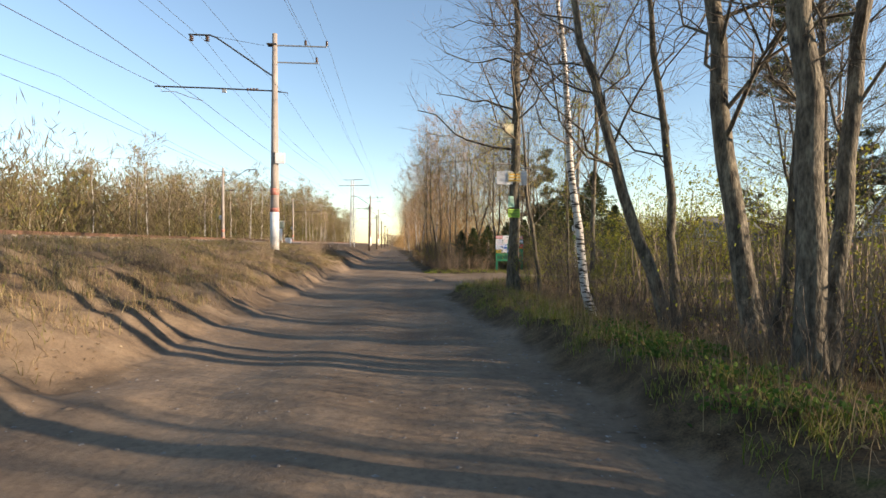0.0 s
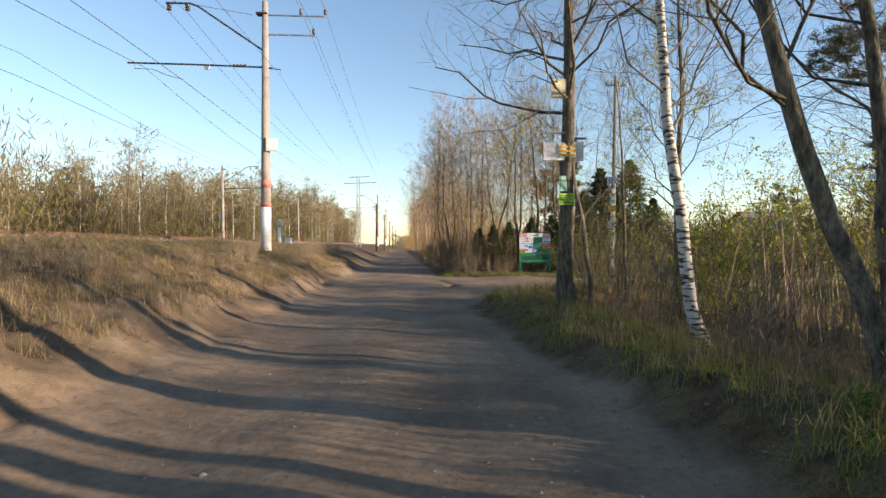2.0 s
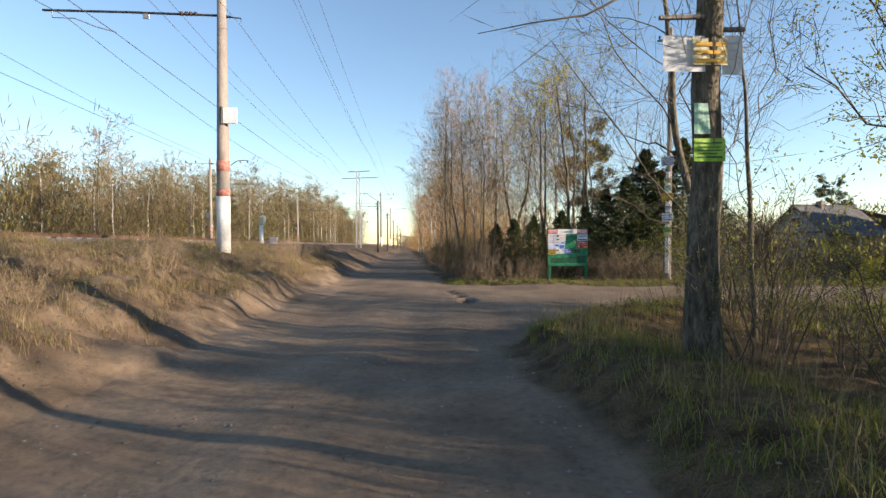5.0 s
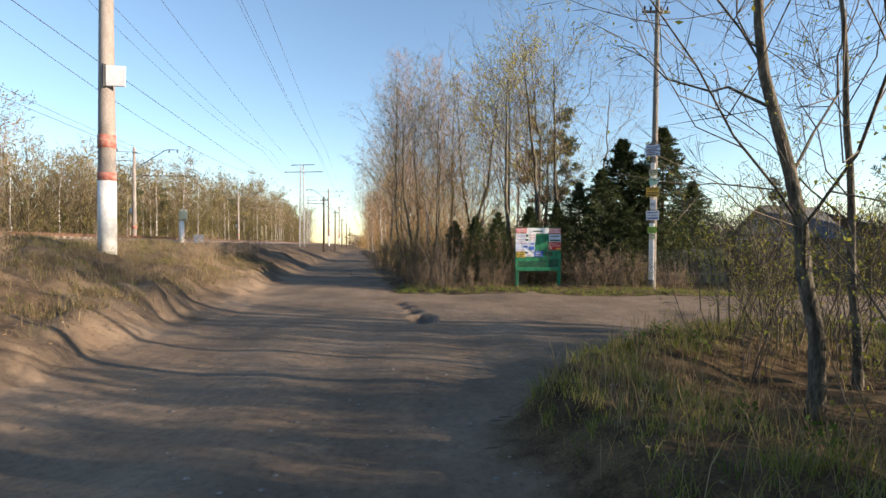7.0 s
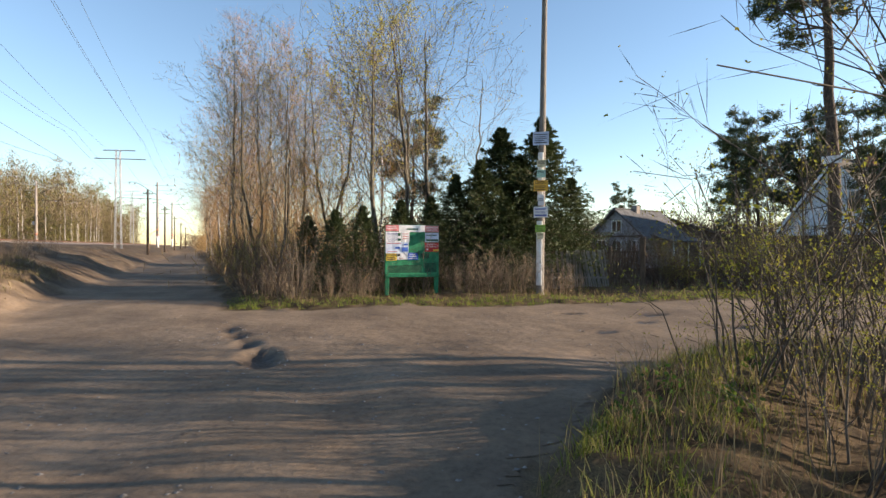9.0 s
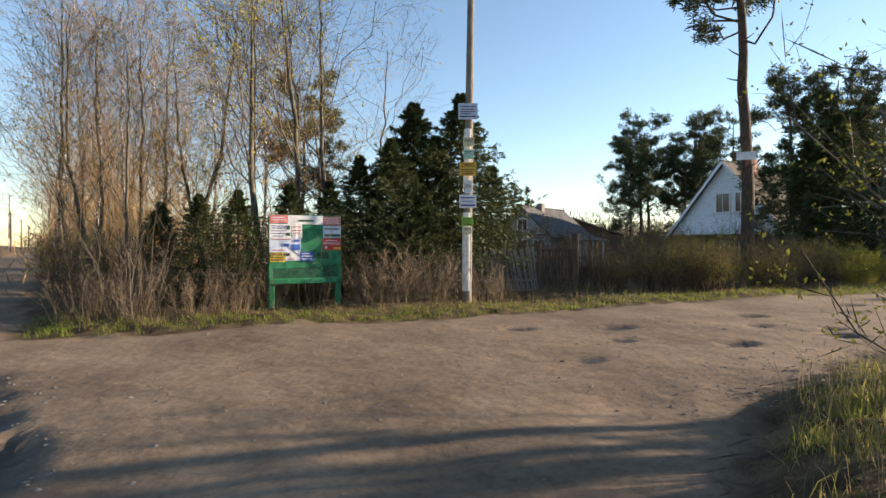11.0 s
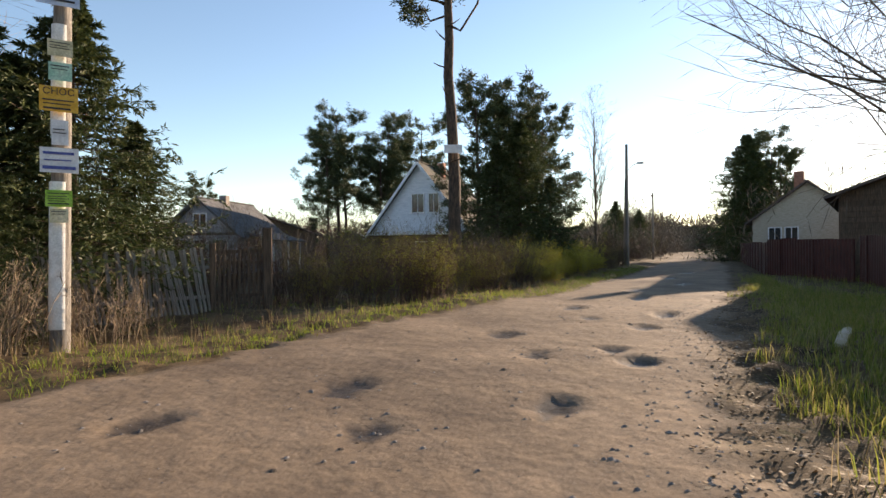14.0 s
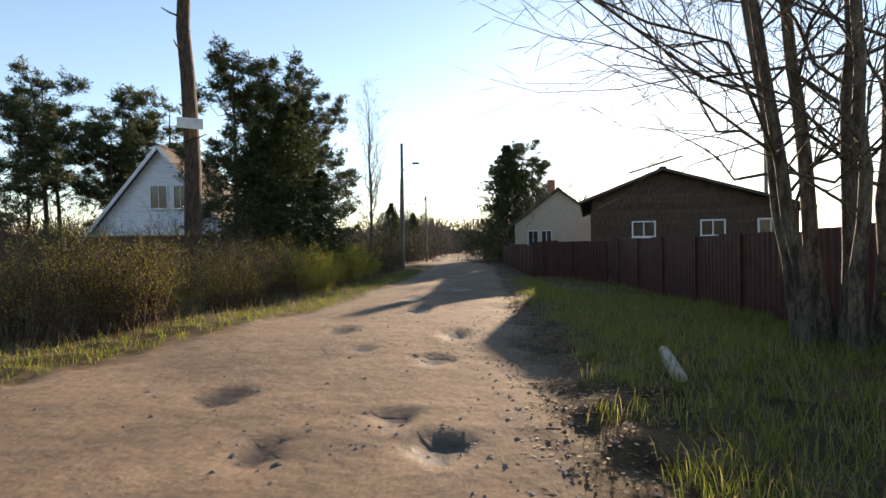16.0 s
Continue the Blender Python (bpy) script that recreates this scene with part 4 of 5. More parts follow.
for i in range(14):
    first_or_copy((BUSH_RED + BUSH)[i % 4], 45 + i * 3.2, 32.6 + RNG.uniform(0, 3), RNG.uniform(0, 360), RNG.uniform(0.9, 1.4))
for x, y, s in [(-7.3, 13.2, 0.62), (-7.8, 15.2, 0.5), (-6.6, 10.2, 0.4), (-8.2, 20.3, 0.6), (-9.6, 26, 0.7), (-10.6, 33, 0.9), (-8.6, 33.5, 0.8), (-8.8, 36, 0.9), (-9.4, 40, 0.9), (-10.4, 46, 1.0), (-11, 52, 1.0), (-9, 43, 0.8), (-7.0, 18.0, 0.55), (-7.6, 22.5, 0.7), (-8.3, 24.5, 0.6), (-7.9, 29.0, 0.7), (-6.9, 7.5, 0.4), (-9.8, 11.5, 0.5), (-9.5, 37.5, 0.8), (-7.3, 14.3, 0.5)]:
    first_or_copy(BUSH_DRY[n % 2], x, y, RNG.uniform(0, 360), s)
    n += 1


# dense scrub of the far woodland, too fine to tell apart
rng = np.random.default_rng(55)
def far_wood(name, centre, n, label, material, size=(0.5, 1.3), w=0.05, spread_=1.0):
    C = []
    for cx, cy, r, top in centre:
        k = n // len(centre)
        q = rng.normal(size=(k, 2)) * r
        z = rng.random(k) ** 1.2 * top * np.clip(1.1 - 0.25 * np.abs(rng.normal(size=k)), 0.2, 1)
        xy = q + [cx, cy]
        C.append(np.column_stack([xy, height(xy[:, 0], xy[:, 1]) + z]))
    C = np.concatenate(C)
    d = rng.normal(size=C.shape) * [0.5 * spread_, 0.5 * spread_, 0.4 * spread_] + [0, 0, 0.9]
    tagged(part(name, cards(C, d, rng.uniform(size[0], size[1], len(C)), w, rng, Bag()), material), label, "far wood", "", "stuff")


far_wood("far_scrub", [(toe(y) - 28 - rng.uniform(0, 16), y, 4.0, rng.uniform(6.0, 10.0) * (1 + 0.75 * float(smooth01(60, 170, y)))) for y in np.linspace(12, 340, 80)], 140000, "brown leafless woodland across the railway", FARTWIG, (0.5, 1.5), 0.07)
far_wood("far_deep_wood", [(toe(y) - 55 - rng.uniform(0, 40), y, 7.0, rng.uniform(11, 15.5)) for y in np.linspace(10, 420, 60)], 52000, "dense brown woodland deeper across the railway", FARTWIG, (1.0, 2.6), 0.2)
far_wood("far_green_scrub", [(toe(y) - 30 - rng.uniform(-4, 18), y, 3.5, rng.uniform(4.5, 9.5) * (1 + 0.7 * float(smooth01(60, 170, y)))) for y in np.linspace(20, 330, 34)], 46000, "patches of fresh green in the far woodland", LEAF_GREY, (0.3, 0.9), 0.11)
far_wood("track_end_scrub", [(-34 + i * 5.0, 380 + rng.uniform(-10, 20), 5, 7.0) for i in range(8)], 9000, "brown scrub where the track vanishes", TWIG_TAN, (1.0, 2.5), 0.3)
far_wood("track_side_scrub", [(1.5 - 0.1 * (y - 34) + rng.uniform(0, 7), y, 1.6, rng.uniform(4, 11)) for y in np.linspace(58, 330, 60)], 36000, "tan twigs along the far track", CATKIN, (0.4, 1.3), 0.05)
far_wood("garden_scrub", [(rng.uniform(26, 80), rng.uniform(56, 80), 3.5, rng.uniform(2, 4.5)) for i in range(34)], 34000, "dark brown brush behind the gardens", TWIG_RED, (0.4, 1.0), 0.05)
far_wood("garden_deep_wood", [(x, 95 - 0.2 * (x - 10) + rng.uniform(0, 15), 5, rng.uniform(4, 8)) for x in np.linspace(8, 160, 40)], 44000, "dark distant woodland behind the gardens", TWIG_RED, (0.8, 1.8), 0.1)
far_wood("lane_side_scrub", [(x, (33.5 if i % 2 else 21.0) + (1 if i % 2 else -1) * rng.uniform(0, 6), 1.8, rng.uniform(2.5, 6.5)) for i, x in enumerate(np.linspace(52, 210, 64))], 40000, "hazy brush along the far end of the lane", TWIG_TAN, (0.4, 1.3), 0.07)
far_wood("lane_dark_wood", [(x, (34.5 if i % 2 else 19.5) + (1 if i % 2 else -1) * rng.uniform(0, 7), 1.6, rng.uniform(5, 10)) for i, x in enumerate(np.linspace(74, 215, 56))], 42000, "dark leafless trees crowding the far lane", TWIG, (0.5, 1.6), 0.09)
far_wood("lane_end_wood", [(195 + rng.uniform(0, 20), y, 4, rng.uniform(7, 12)) for y in np.linspace(-30, 80, 26)], 30000, "brown wood closing the end of the lane", TWIG_TAN, (1.2, 2.8), 0.35)
far_wood("wood_scrub", [(rng.uniform(24, 34), rng.uniform(-14, 7), 2.5, rng.uniform(1.5, 3.0)) for i in range(20)], 9000, "brown and green brush deep in the wood", LEAF_OCHRE, (0.2, 0.6), 0.03)
far_wood("copse_scrub", [(1.5 + rng.uniform(-2, 6) - 0.05 * k, 40 + k * 1.6, 1.5, rng.uniform(4, 10)) for k in range(34)], 22000, "fine tan twigs of the copse", CATKIN, (0.25, 0.8), 0.02)
far_wood("sapling_thicket", [(rng.uniform(5.2, 13), rng.uniform(2, 16), 0.6, 0.1) for i in range(60)], 2600, "thin grey saplings crowding under the trees", TWIG_TAN, (0.7, 3.0), 0.022, 0.25)
far_wood("understorey_leaf", [(rng.uniform(4.8, 15), rng.uniform(6, 20), 0.8, rng.uniform(2, 5.0)) for i in range(60)], 13000, "yellow-green first leaves under the trees", LEAF, (0.04, 0.09), 0.05)


# ---- railway: ballast, tracks, masts, wires ----
RAIL_DIR = Vector((-0.082, 1, 0)).normalized()
RAIL_M = pose(0, 0, 0, 0, 0, math.degrees(math.atan2(0.082, 1)))


def rail_point(y, off, z):
    """A place off metres west of the bank's toe at y."""
    return Vector((toe(y) - off, y, z))


def railway_track(off):
    ob = thing("railway_track", "rusty rails on concrete sleepers in brown ballast", "railway track", group="railway tracks", kind="structure")
    bed, rails, sl = Bag(), Bag(), Bag()
    ys = np.linspace(-60, 300, 60)
    prof = [(-2.6, 1.45), (-1.7, 1.72), (1.7, 1.72), (2.6, 1.45)]
    V = np.array([[(toe(y) - off + dx, y, z) for dx, z in prof] for y in ys])
    i, j = np.meshgrid(np.arange(59), np.arange(3), indexing="ij")
    bed.add(V, np.stack([i * 4 + j, i * 4 + j + 1, (i + 1) * 4 + j + 1, (i + 1) * 4 + j], -1))
    for dx in (-0.76, 0.76):
        for a, b, c, d in ((-0.035, 0.035, 1.90, 1.94), (-0.01, 0.01, 1.80, 1.90), (-0.07, 0.07, 1.785, 1.80)):
            q = np.array([[(toe(y) - off + dx + e, y, z) for e, z in ((a, c), (b, c), (b, d), (a, d))] for y in ys])
            i, j = np.meshgrid(np.arange(59), np.arange(4), indexing="ij")
            rails.add(q, np.stack([i * 4 + j, i * 4 + (j + 1) % 4, (i + 1) * 4 + (j + 1) % 4, (i + 1) * 4 + j], -1))
    cube = np.array([(x, y, z) for x in (-1.3, 1.3) for y in (-0.13, 0.13) for z in (1.64, 1.785)])
    quads = np.array([(0, 1, 3, 2), (4, 6, 7, 5), (0, 4, 5, 1), (2, 3, 7, 6), (1, 5, 7, 3), (0, 2, 6, 4)])
    for y in np.arange(-4, 110, 0.6):
        sl.add(cube + [toe(y) - off, y, 0], quads)
    part("ballast", bed, BALLAST, ob)
    part("rails", rails, RUST, ob, smooth=False)
    tagged(part("sleepers", sl, SLEEPER, ob, smooth=False), kind="stuff")
    return ob


railway_track(10.4)
railway_track(15.0)


def insulator(n=3, r=0.09):
    prof = []
    for k in range(n):
        prof += [(0.03, -k * 0.11), (r, -k * 0.11 - 0.03), (r * 0.9, -k * 0.11 - 0.06), (0.03, -k * 0.11 - 0.08)]
    return lathe(prof, 10)


def catenary_mast(name, x, y, zb, near=True):
    """Concrete mast with brackets over the track (west) and a feeder crossarm (east)."""
    ob = thing(name, "tapered concrete railway mast with steel brackets" + (" and whitewashed foot" if near else " beside the line"), "railway mast",
               Matrix.Translation((x, y, zb)) @ RAIL_M, "catenary masts", "")
    part("pole", lathe([(0.25, -0.4), (0.245, 2.3), (0.235, 3.4), (0.145, 12.45)], 16), CONCRETE, ob)
    part("painted_foot", lathe([(0.262, -0.3), (0.256, 1.95)], 16), WHITEWASH, ob, "whitewashed foot")
    part("painted_ring", lathe([(0.2565, 1.95), (0.256, 2.2)], 16), REDPAINT, ob, "faded red ring")
    part("painted_ring", lathe([(0.254, 2.95), (0.251, 3.35)], 16), REDPAINT, ob, "faded red patch")
    if near:
        b = part("sign_box", box(0.55, 0.07, 0.62, (0.36, -0.24, 5.1), 0.015), PAPERW, ob, "white plate on a dark bracket")
        part("bracket", box(0.06, 0.3, 0.7, (0.05, -0.2, 5.1), 0.01), DARKSTEEL, ob)
    arm = part("lower_bracket", line_tube([(0.35, 0, 9.05), (-0.2, 0, 9.1), (-3.5, 0, 9.17), (-6.8, 0, 9.2)], 0.045, 6), DARKSTEEL, ob, "dark steel bracket")
    part("registration_arm", line_tube([(-6.45, 0, 9.15), (-6.45, 0, 8.92), (-5.6, 0, 8.9), (-4.9, 0.15, 8.65), (-4.2, 0.3, 8.5)], 0.022, 5), STEEL, arm)
    for xx in (-1.1, -1.45):
        part("insulator", lathe([(0.03, -0.16), (0.085, -0.14), (0.085, -0.05), (0.03, -0.02), (0.03, 0.02), (0.085, 0.05), (0.085, 0.14), (0.03, 0.16)], 10), PORCELAIN, arm, m=Matrix.Translation((xx, 0, 9.15)) @ pose(0, 0, 0, 0, 90, 0))
    part("hanger", box(0.25, 0.05, 0.2, (-2.9, 0, 9.02), 0.01), STEEL, arm)
    up = part("upper_bracket", line_tube([(-0.1, 0, 9.95), (-3.3, 0, 12.1), (-3.7, 0, 12.25), (-4.9, 0, 12.25)], 0.05, 6), DARKSTEEL, ob, "dark sloping steel bracket")
    part("stay_rod", line_tube([(-0.6, 0, 11.75), (-3.4, 0, 12.18)], 0.012, 4), WIRE, ob)
    for xx in (-4.75, -3.85):
        part("insulator", insulator(3, 0.13), PORCELAIN, up, m=Matrix.Translation((xx, 0, 12.18)))
    for z, l in ((11.85, 3.1), (10.85, 2.6)):
        c = part("crossarm", box(l, 0.07, 0.07, (l / 2 - 0.1, 0.2, z), 0.008), STEEL, ob, "thin steel crossarm")
        for xx in ((1.75, 3.0) if z > 11 else (2.4,)):
            part("insulator", lathe([(0.02, 0.03), (0.08, 0.1), (0.06, 0.2), (0.085, 0.24), (0.05, 0.36)], 10), PORCELAIN, c, m=Matrix.Translation((xx, 0.2, z)))
    part("clamp", box(0.55, 0.42, 0.09, (-0.15, 0, 11.8), 0.01), DARKSTEEL, ob)
    part("bracket_stub", line_tube([(0.2, 0, 9.05), (0.75, 0, 9.0), (0.75, 0, 8.75)], 0.03, 5), DARKSTEEL, ob)
    return ob


MZ = 1.42
mast = catenary_mast("railway_mast", -9.95, 31.55, MZ)
for k in (-1, 2, 3):
    yy = 31.55 + k * 52
    xx = -9.95 - 0.082 * k * 52
    m = copy_thing(mast, Matrix.Translation((xx, yy, MZ)) @ RAIL_M)
flip = pose(0, 0, 0, 0, 0, 180)
for yy in (79.0, 131.0):
    copy_thing(mast, Matrix.Translation((toe(yy) - 22.5, yy, 0.3)) @ RAIL_M @ flip)


def wire(pts_local, label, r=0.014, sag=0.5, y0=-75.0, y1=240.0, span=52.0):
    """A wire along the line through a point of each mast's frame, sagging between masts."""
    px, pz = pts_local
    ob = thing("overhead_wire", label, "wire", group="overhead wires")
    pts = []
    start = 31.55 - 2 * span
    for s in np.arange(0, 6 * 12 + 1):
        f = s / 12
        y = start + f * span
        fr = f % 1
        c = Vector((-9.95 - 0.082 * (y - 31.55), y, MZ + pz - 4 * sag * fr * (1 - fr)))
        pts.append(c + (RAIL_M @ Vector((px, 0, 0))))
    part("strand", line_tube(pts, r, 4), WIRE, ob)


wire((-4.75, 11.8), "dark feeder wire sagging between railway masts", 0.014, 1.0)
wire((-3.85, 11.8), "dark feeder wire sagging between railway masts", 0.014, 1.0)
wire((-4.2, 8.45), "contact line above the railway track", 0.018, 0.15)
wire((-6.0, 9.0), "messenger cable above the railway track", 0.016, 1.2)
wire((1.75, 12.2), "thin line wire on a mast crossarm", 0.010, 0.7)
wire((3.0, 12.2), "thin line wire on a mast crossarm", 0.010, 0.7)
wire((2.4, 11.2), "thin line wire on a mast crossarm", 0.010, 0.7)
wire((0.75, 8.7), "thin wire under a mast bracket", 0.010, 0.6)
wire((-12.0, 8.4), "contact line above the far railway track", 0.016, 0.3)
wire((-12.0, 9.6), "messenger cable above the far railway track", 0.014, 1.1)


def lattice_mast(x, y, z, h):
    ob = thing("lattice_mast", "slender galvanised lattice mast beside the railway", "railway mast", Matrix.Translation((x, y, z)), "lattice masts")
    for sx in (-0.3, 0.3):
        for sy in (-0.3, 0.3):
            part("leg", line_tube([(sx, sy, -0.2), (sx * 0.6, sy * 0.6, h)], 0.04, 4), STEEL, ob)
    for k in range(int(h / 0.9)):
        a, b = k * 0.9, k * 0.9 + 0.9
        q, w = 0.3 - 0.12 * a / h, 0.3 - 0.12 * b / h
        for c in range(4):
            p0 = [(-1, -1), (1, -1), (1, 1), (-1, 1)][c]
            p1 = [(1, -1), (1, 1), (-1, 1), (-1, -1)][c]
            part("brace", line_tube([(p0[0] * q, p0[1] * q, a), (p1[0] * w, p1[1] * w, b)], 0.02, 3), STEEL, ob)
    part("crossarm", line_tube([(-2.2, 0, h - 1), (2.6, 0, h - 0.9)], 0.05, 4), STEEL, ob)
    part("crossarm", line_tube([(-1.4, 0, h - 0.1), (1.6, 0, h)], 0.05, 4), STEEL, ob)
    return ob


lattice_mast(-14.2, 83.5, 1.3, 10.3)
lattice_mast(-27.5, 160, 1.2, 13)

# signal post and cabinets at the line
ob = thing("trackside_signal", "pale trackside post with a rounded signal head", "signal", Matrix.Translation((-14.9, 49, 1.5)))
part("post", lathe([(0.16, -0.3), (0.15, 1.4)], 10), WHITEWASH, ob)
part("signal_head", box(0.5, 0.3, 0.75, (0.1, 0, 1.75), 0.12), PAPERCREAM, ob)
ob = thing("trackside_cabinet", "small white relay cabinet on the embankment", "cabinet", Matrix.Translation((-15.2, 52.5, 1.55)))
part("body", box(0.55, 0.4, 0.5, (0, 0, 0.25), 0.03), PAPERW, ob)
part("lid", box(0.62, 0.46, 0.05, (0, 0, 0.53), 0.01), WHITEWASH, ob)


# ---- wooden line poles with notices ----
def line_pole(x, y, h, r, label, lean=(0, 0), mat_=None, arms=True, lamp=False, brace=False, group="line poles"):
    ob = thing("utility_pole", label, "utility pole", put(None, x, y), group)
    part("pole", line_tube([(0, 0, -0.3), (lean[0] * 0.3, lean[1] * 0.3, h * 0.3), (lean[0], lean[1], h)], [r, r * 0.93, r * 0.62], 12), mat_ or WOODGREY, ob)
    if arms:
        c = part("crossarm", box(1.1, 0.08, 0.09, (lean[0], lean[1] + 0.12, h - 0.5), 0.01), WOODGREY, ob)
        for sx in (-0.45, -0.2, 0.2, 0.45):
            part("insulator", lathe([(0.02, 0), (0.045, 0.08), (0.035, 0.14), (0.02, 0.17)], 8), PORCELAIN, c, m=Matrix.Translation((lean[0] + sx, lean[1] + 0.12, h - 0.45)))
    if lamp:
        part("lamp_arm", line_tube([(0, 0, h - 2), (-0.4, -0.5, h - 1.6), (-0.6, -0.9, h - 1.5)], 0.025, 5), STEEL, ob)
        part("lamp_head", box(0.22, 0.5, 0.14, (-0.65, -1.05, h - 1.52), 0.04), STEEL, ob)
    if brace:
        part("brace", line_tube([(1.1, 0.3, -0.3), (0.1, 0.05, h * 0.72)], [r, r * 0.7], 8), WOODGREY, ob)
    return ob


P2X, P2Y = 8.55, 34.35
pole2 = line_pole(P2X, P2Y, 11.2, 0.13, "grey wooden pole with a whitewashed lower half and paper notices", (0.18, 0))
part("whitewash", line_tube([(0.0, 0, 0.45), (0.005, 0, 1.2), (0.02, 0, 2.6)], [0.13, 0.129, 0.126], 12), WHITEWASH, pole2, "worn whitewash")
part("whitewash", line_tube([(0.035, 0, 3.3), (0.06, 0, 4.9)], [0.121, 0.117], 12), WHITEWASH, pole2, "worn whitewash")
line_pole(45.2, 31.4, 8.9, 0.15, "weathered wooden lamp pole with a diagonal brace", (0, 0), None, False, True, True)
line_pole(66.7, 31.6, 7.4, 0.13, "distant wooden utility pole")
line_pole(36.5, 11.0, 8.0, 0.12, "wooden utility pole behind the log house")
for yy, dx in ((88.7, 0), (118, 0), (150, 0), (185, 0), (225, 0)):
    line_pole(-5.0 - 0.082 * yy, yy, 7.6, 0.16, "dark wooden pole beside the main track", (0, 0), WOODDARK, True, False, False, "poles beside the main track")


def text_mesh(body, size, material, parent, m, label=""):
    cu = bpy.data.curves.new("lettering", "FONT")
    cu.body, cu.size, cu.align_x, cu.align_y, cu.extrude = body, size, "CENTER", "CENTER", 0.0012
    tmp = bpy.data.objects.new("lettering", cu)
    me = bpy.data.meshes.new_from_object(tmp)
    bpy.data.objects.remove(tmp)
    bpy.data.curves.remove(cu)
    me.materials.clear()
    me.materials.append(material)
    return part("lettering", me, None, parent, label, m)


FACE = pose(0, 0, 0, 90, 0, 0)   # text lying in xz, read from -y


def poster(parent, w, h, x, z, paper, lines=(), ink=None, words=None, y=0.0, name="poster", label="", curl=0.004, blocks=()):
    """A sheet of paper in the xz plane with bars for unreadable writing."""
    nx = 6
    b = Bag()
    xs = np.linspace(-w / 2, w / 2, nx)
    yy = -0.006 - curl * (1 + np.sin(np.arange(nx) * 2.1 + x * 9))
    V = np.array([[(x + a, y + c, z - h / 2), (x + a, y + c * 0.7, z + h / 2)] for a, c in zip(xs, yy)])
    i = np.arange(nx - 1)
    b.add(V, np.stack([i * 2, (i + 1) * 2, (i + 1) * 2 + 1, i * 2 + 1], -1))
    b.add(V + [0, 0.004, 0], np.stack([i * 2, i * 2 + 1, (i + 1) * 2 + 1, (i + 1) * 2], -1))
    ob = part(name, b, paper, parent, label, smooth=False)
    top = y - 0.006 - 2 * curl - 0.004
    for k, (fz, fw, fh) in enumerate(lines):
        part("print_line", box(w * fw, 0.002, h * fh, (x + (fw - 0.86) * w * 0.3, top, z + h * (fz - 0.5))), ink or INK, ob)
    for bx, bz, bw, bh, bm_ in blocks:
        part("print", box(w * bw, 0.003, h * bh, (x + w * bx, top, z + h * (bz - 0.5))), bm_, ob)
    if words:
        body, size, fz, im = words
        text_mesh(body, size, im, ob, Matrix.Translation((x, top - 0.002, z + h * (fz - 0.5))) @ FACE)
    return ob


ROWS4 = [(0.8, 0.8, 0.05), (0.62, 0.7, 0.04), (0.48, 0.8, 0.04), (0.34, 0.6, 0.04), (0.18, 0.8, 0.07)]
# notices on the pole face the junction
face2 = pose(0, 0, 0, 0, 0, -32)


def notice(holder, z, w, h, paper, lines, ink, words=None, dx=0.0, label="", turn=None, off=-0.15):
    ob = poster(holder, w, h, dx, z, paper, lines, ink, words, off, "notice", label)
    ob.matrix_basis = turn or face2
    return ob


notice(pole2, 5.35, 0.52, 0.44, PAPERB, ROWS4, INK, None, 0.03, "pale weathered notice")
notice(pole2, 4.52, 0.30, 0.24, PAPERCREAM, ROWS4[:3], INK, None, 0.05, "cream notice")
notice(pole2, 4.18, 0.28, 0.26, PAPERMINT, ROWS4[:2], INK, None, 0.05, "mint-green notice")
notice(pole2, 3.78, 0.46, 0.36, PAPERO, [(0.45, 0.8, 0.05), (0.3, 0.7, 0.04), (0.12, 0.7, 0.07)], INK, ("СНОС", 0.13, 0.78, INK), 0.03, "orange notice with black capitals")
notice(pole2, 3.3, 0.2, 0.36, PAPERW, ROWS4[1:3], INK, None, 0.04, "white notice")
notice(pole2, 2.9, 0.46, 0.36, PAPERW, [(0.78, 0.8, 0.1), (0.5, 0.7, 0.05), (0.2, 0.85, 0.13)], INKBLUE, None, 0.03, "white notice with blue print")
notice(pole2, 2.35, 0.32, 0.24, PAPERG, ROWS4, INK, None, 0.02, "lime-green notice")
notice(pole2, 2.1, 0.22, 0.2, PAPERCREAM, ROWS4[:2], INK, None, 0.02, "yellowed torn notice")

# notices on the alder by the track
alder = next(o for o in bpy.data.objects if o.name == "alder_tree")
AX = -0.04
fa = pose(AX, 0, 0, 0, 0, 4)
notice(alder, 5.15, 0.42, 0.46, PAPERCREAM, (), INK, None, -0.16, "curled pale paper sheet", fa, -0.2)
notice(alder, 3.68, 0.66, 0.42, PAPERW, (), INK, None, -0.22, "torn white sheet", fa, -0.2)
notice(alder, 3.70, 0.42, 0.32, PAPERCREAM, [(0.75, 0.85, 0.14), (0.45, 0.85, 0.14), (0.15, 0.85, 0.14)], PAPERO, None, 0.0, "cream notice with orange print", fa, -0.225)
notice(alder, 3.68, 0.24, 0.46, PAPERW, ROWS4[:3], PAPERB, None, 0.3, "white notice", fa, -0.16)
notice(alder, 2.92, 0.2, 0.36, PAPERMINT, (), INK, None, -0.08, "mint-green notice", fa, -0.2)
notice(alder, 2.55, 0.38, 0.27, PAPERG, ROWS4, GREENDARK, None, 0.0, "lime-green notice with dark print", fa, -0.21)
part("plank", box(0.6, 0.05, 0.05, (-0.3, -0.19, 4.12), 0.006), WOODGREY, alder)
part("plank", box(0.3, 0.05, 0.05, (0.3, -0.1, 4.0), 0.006), WOODGREY, alder)

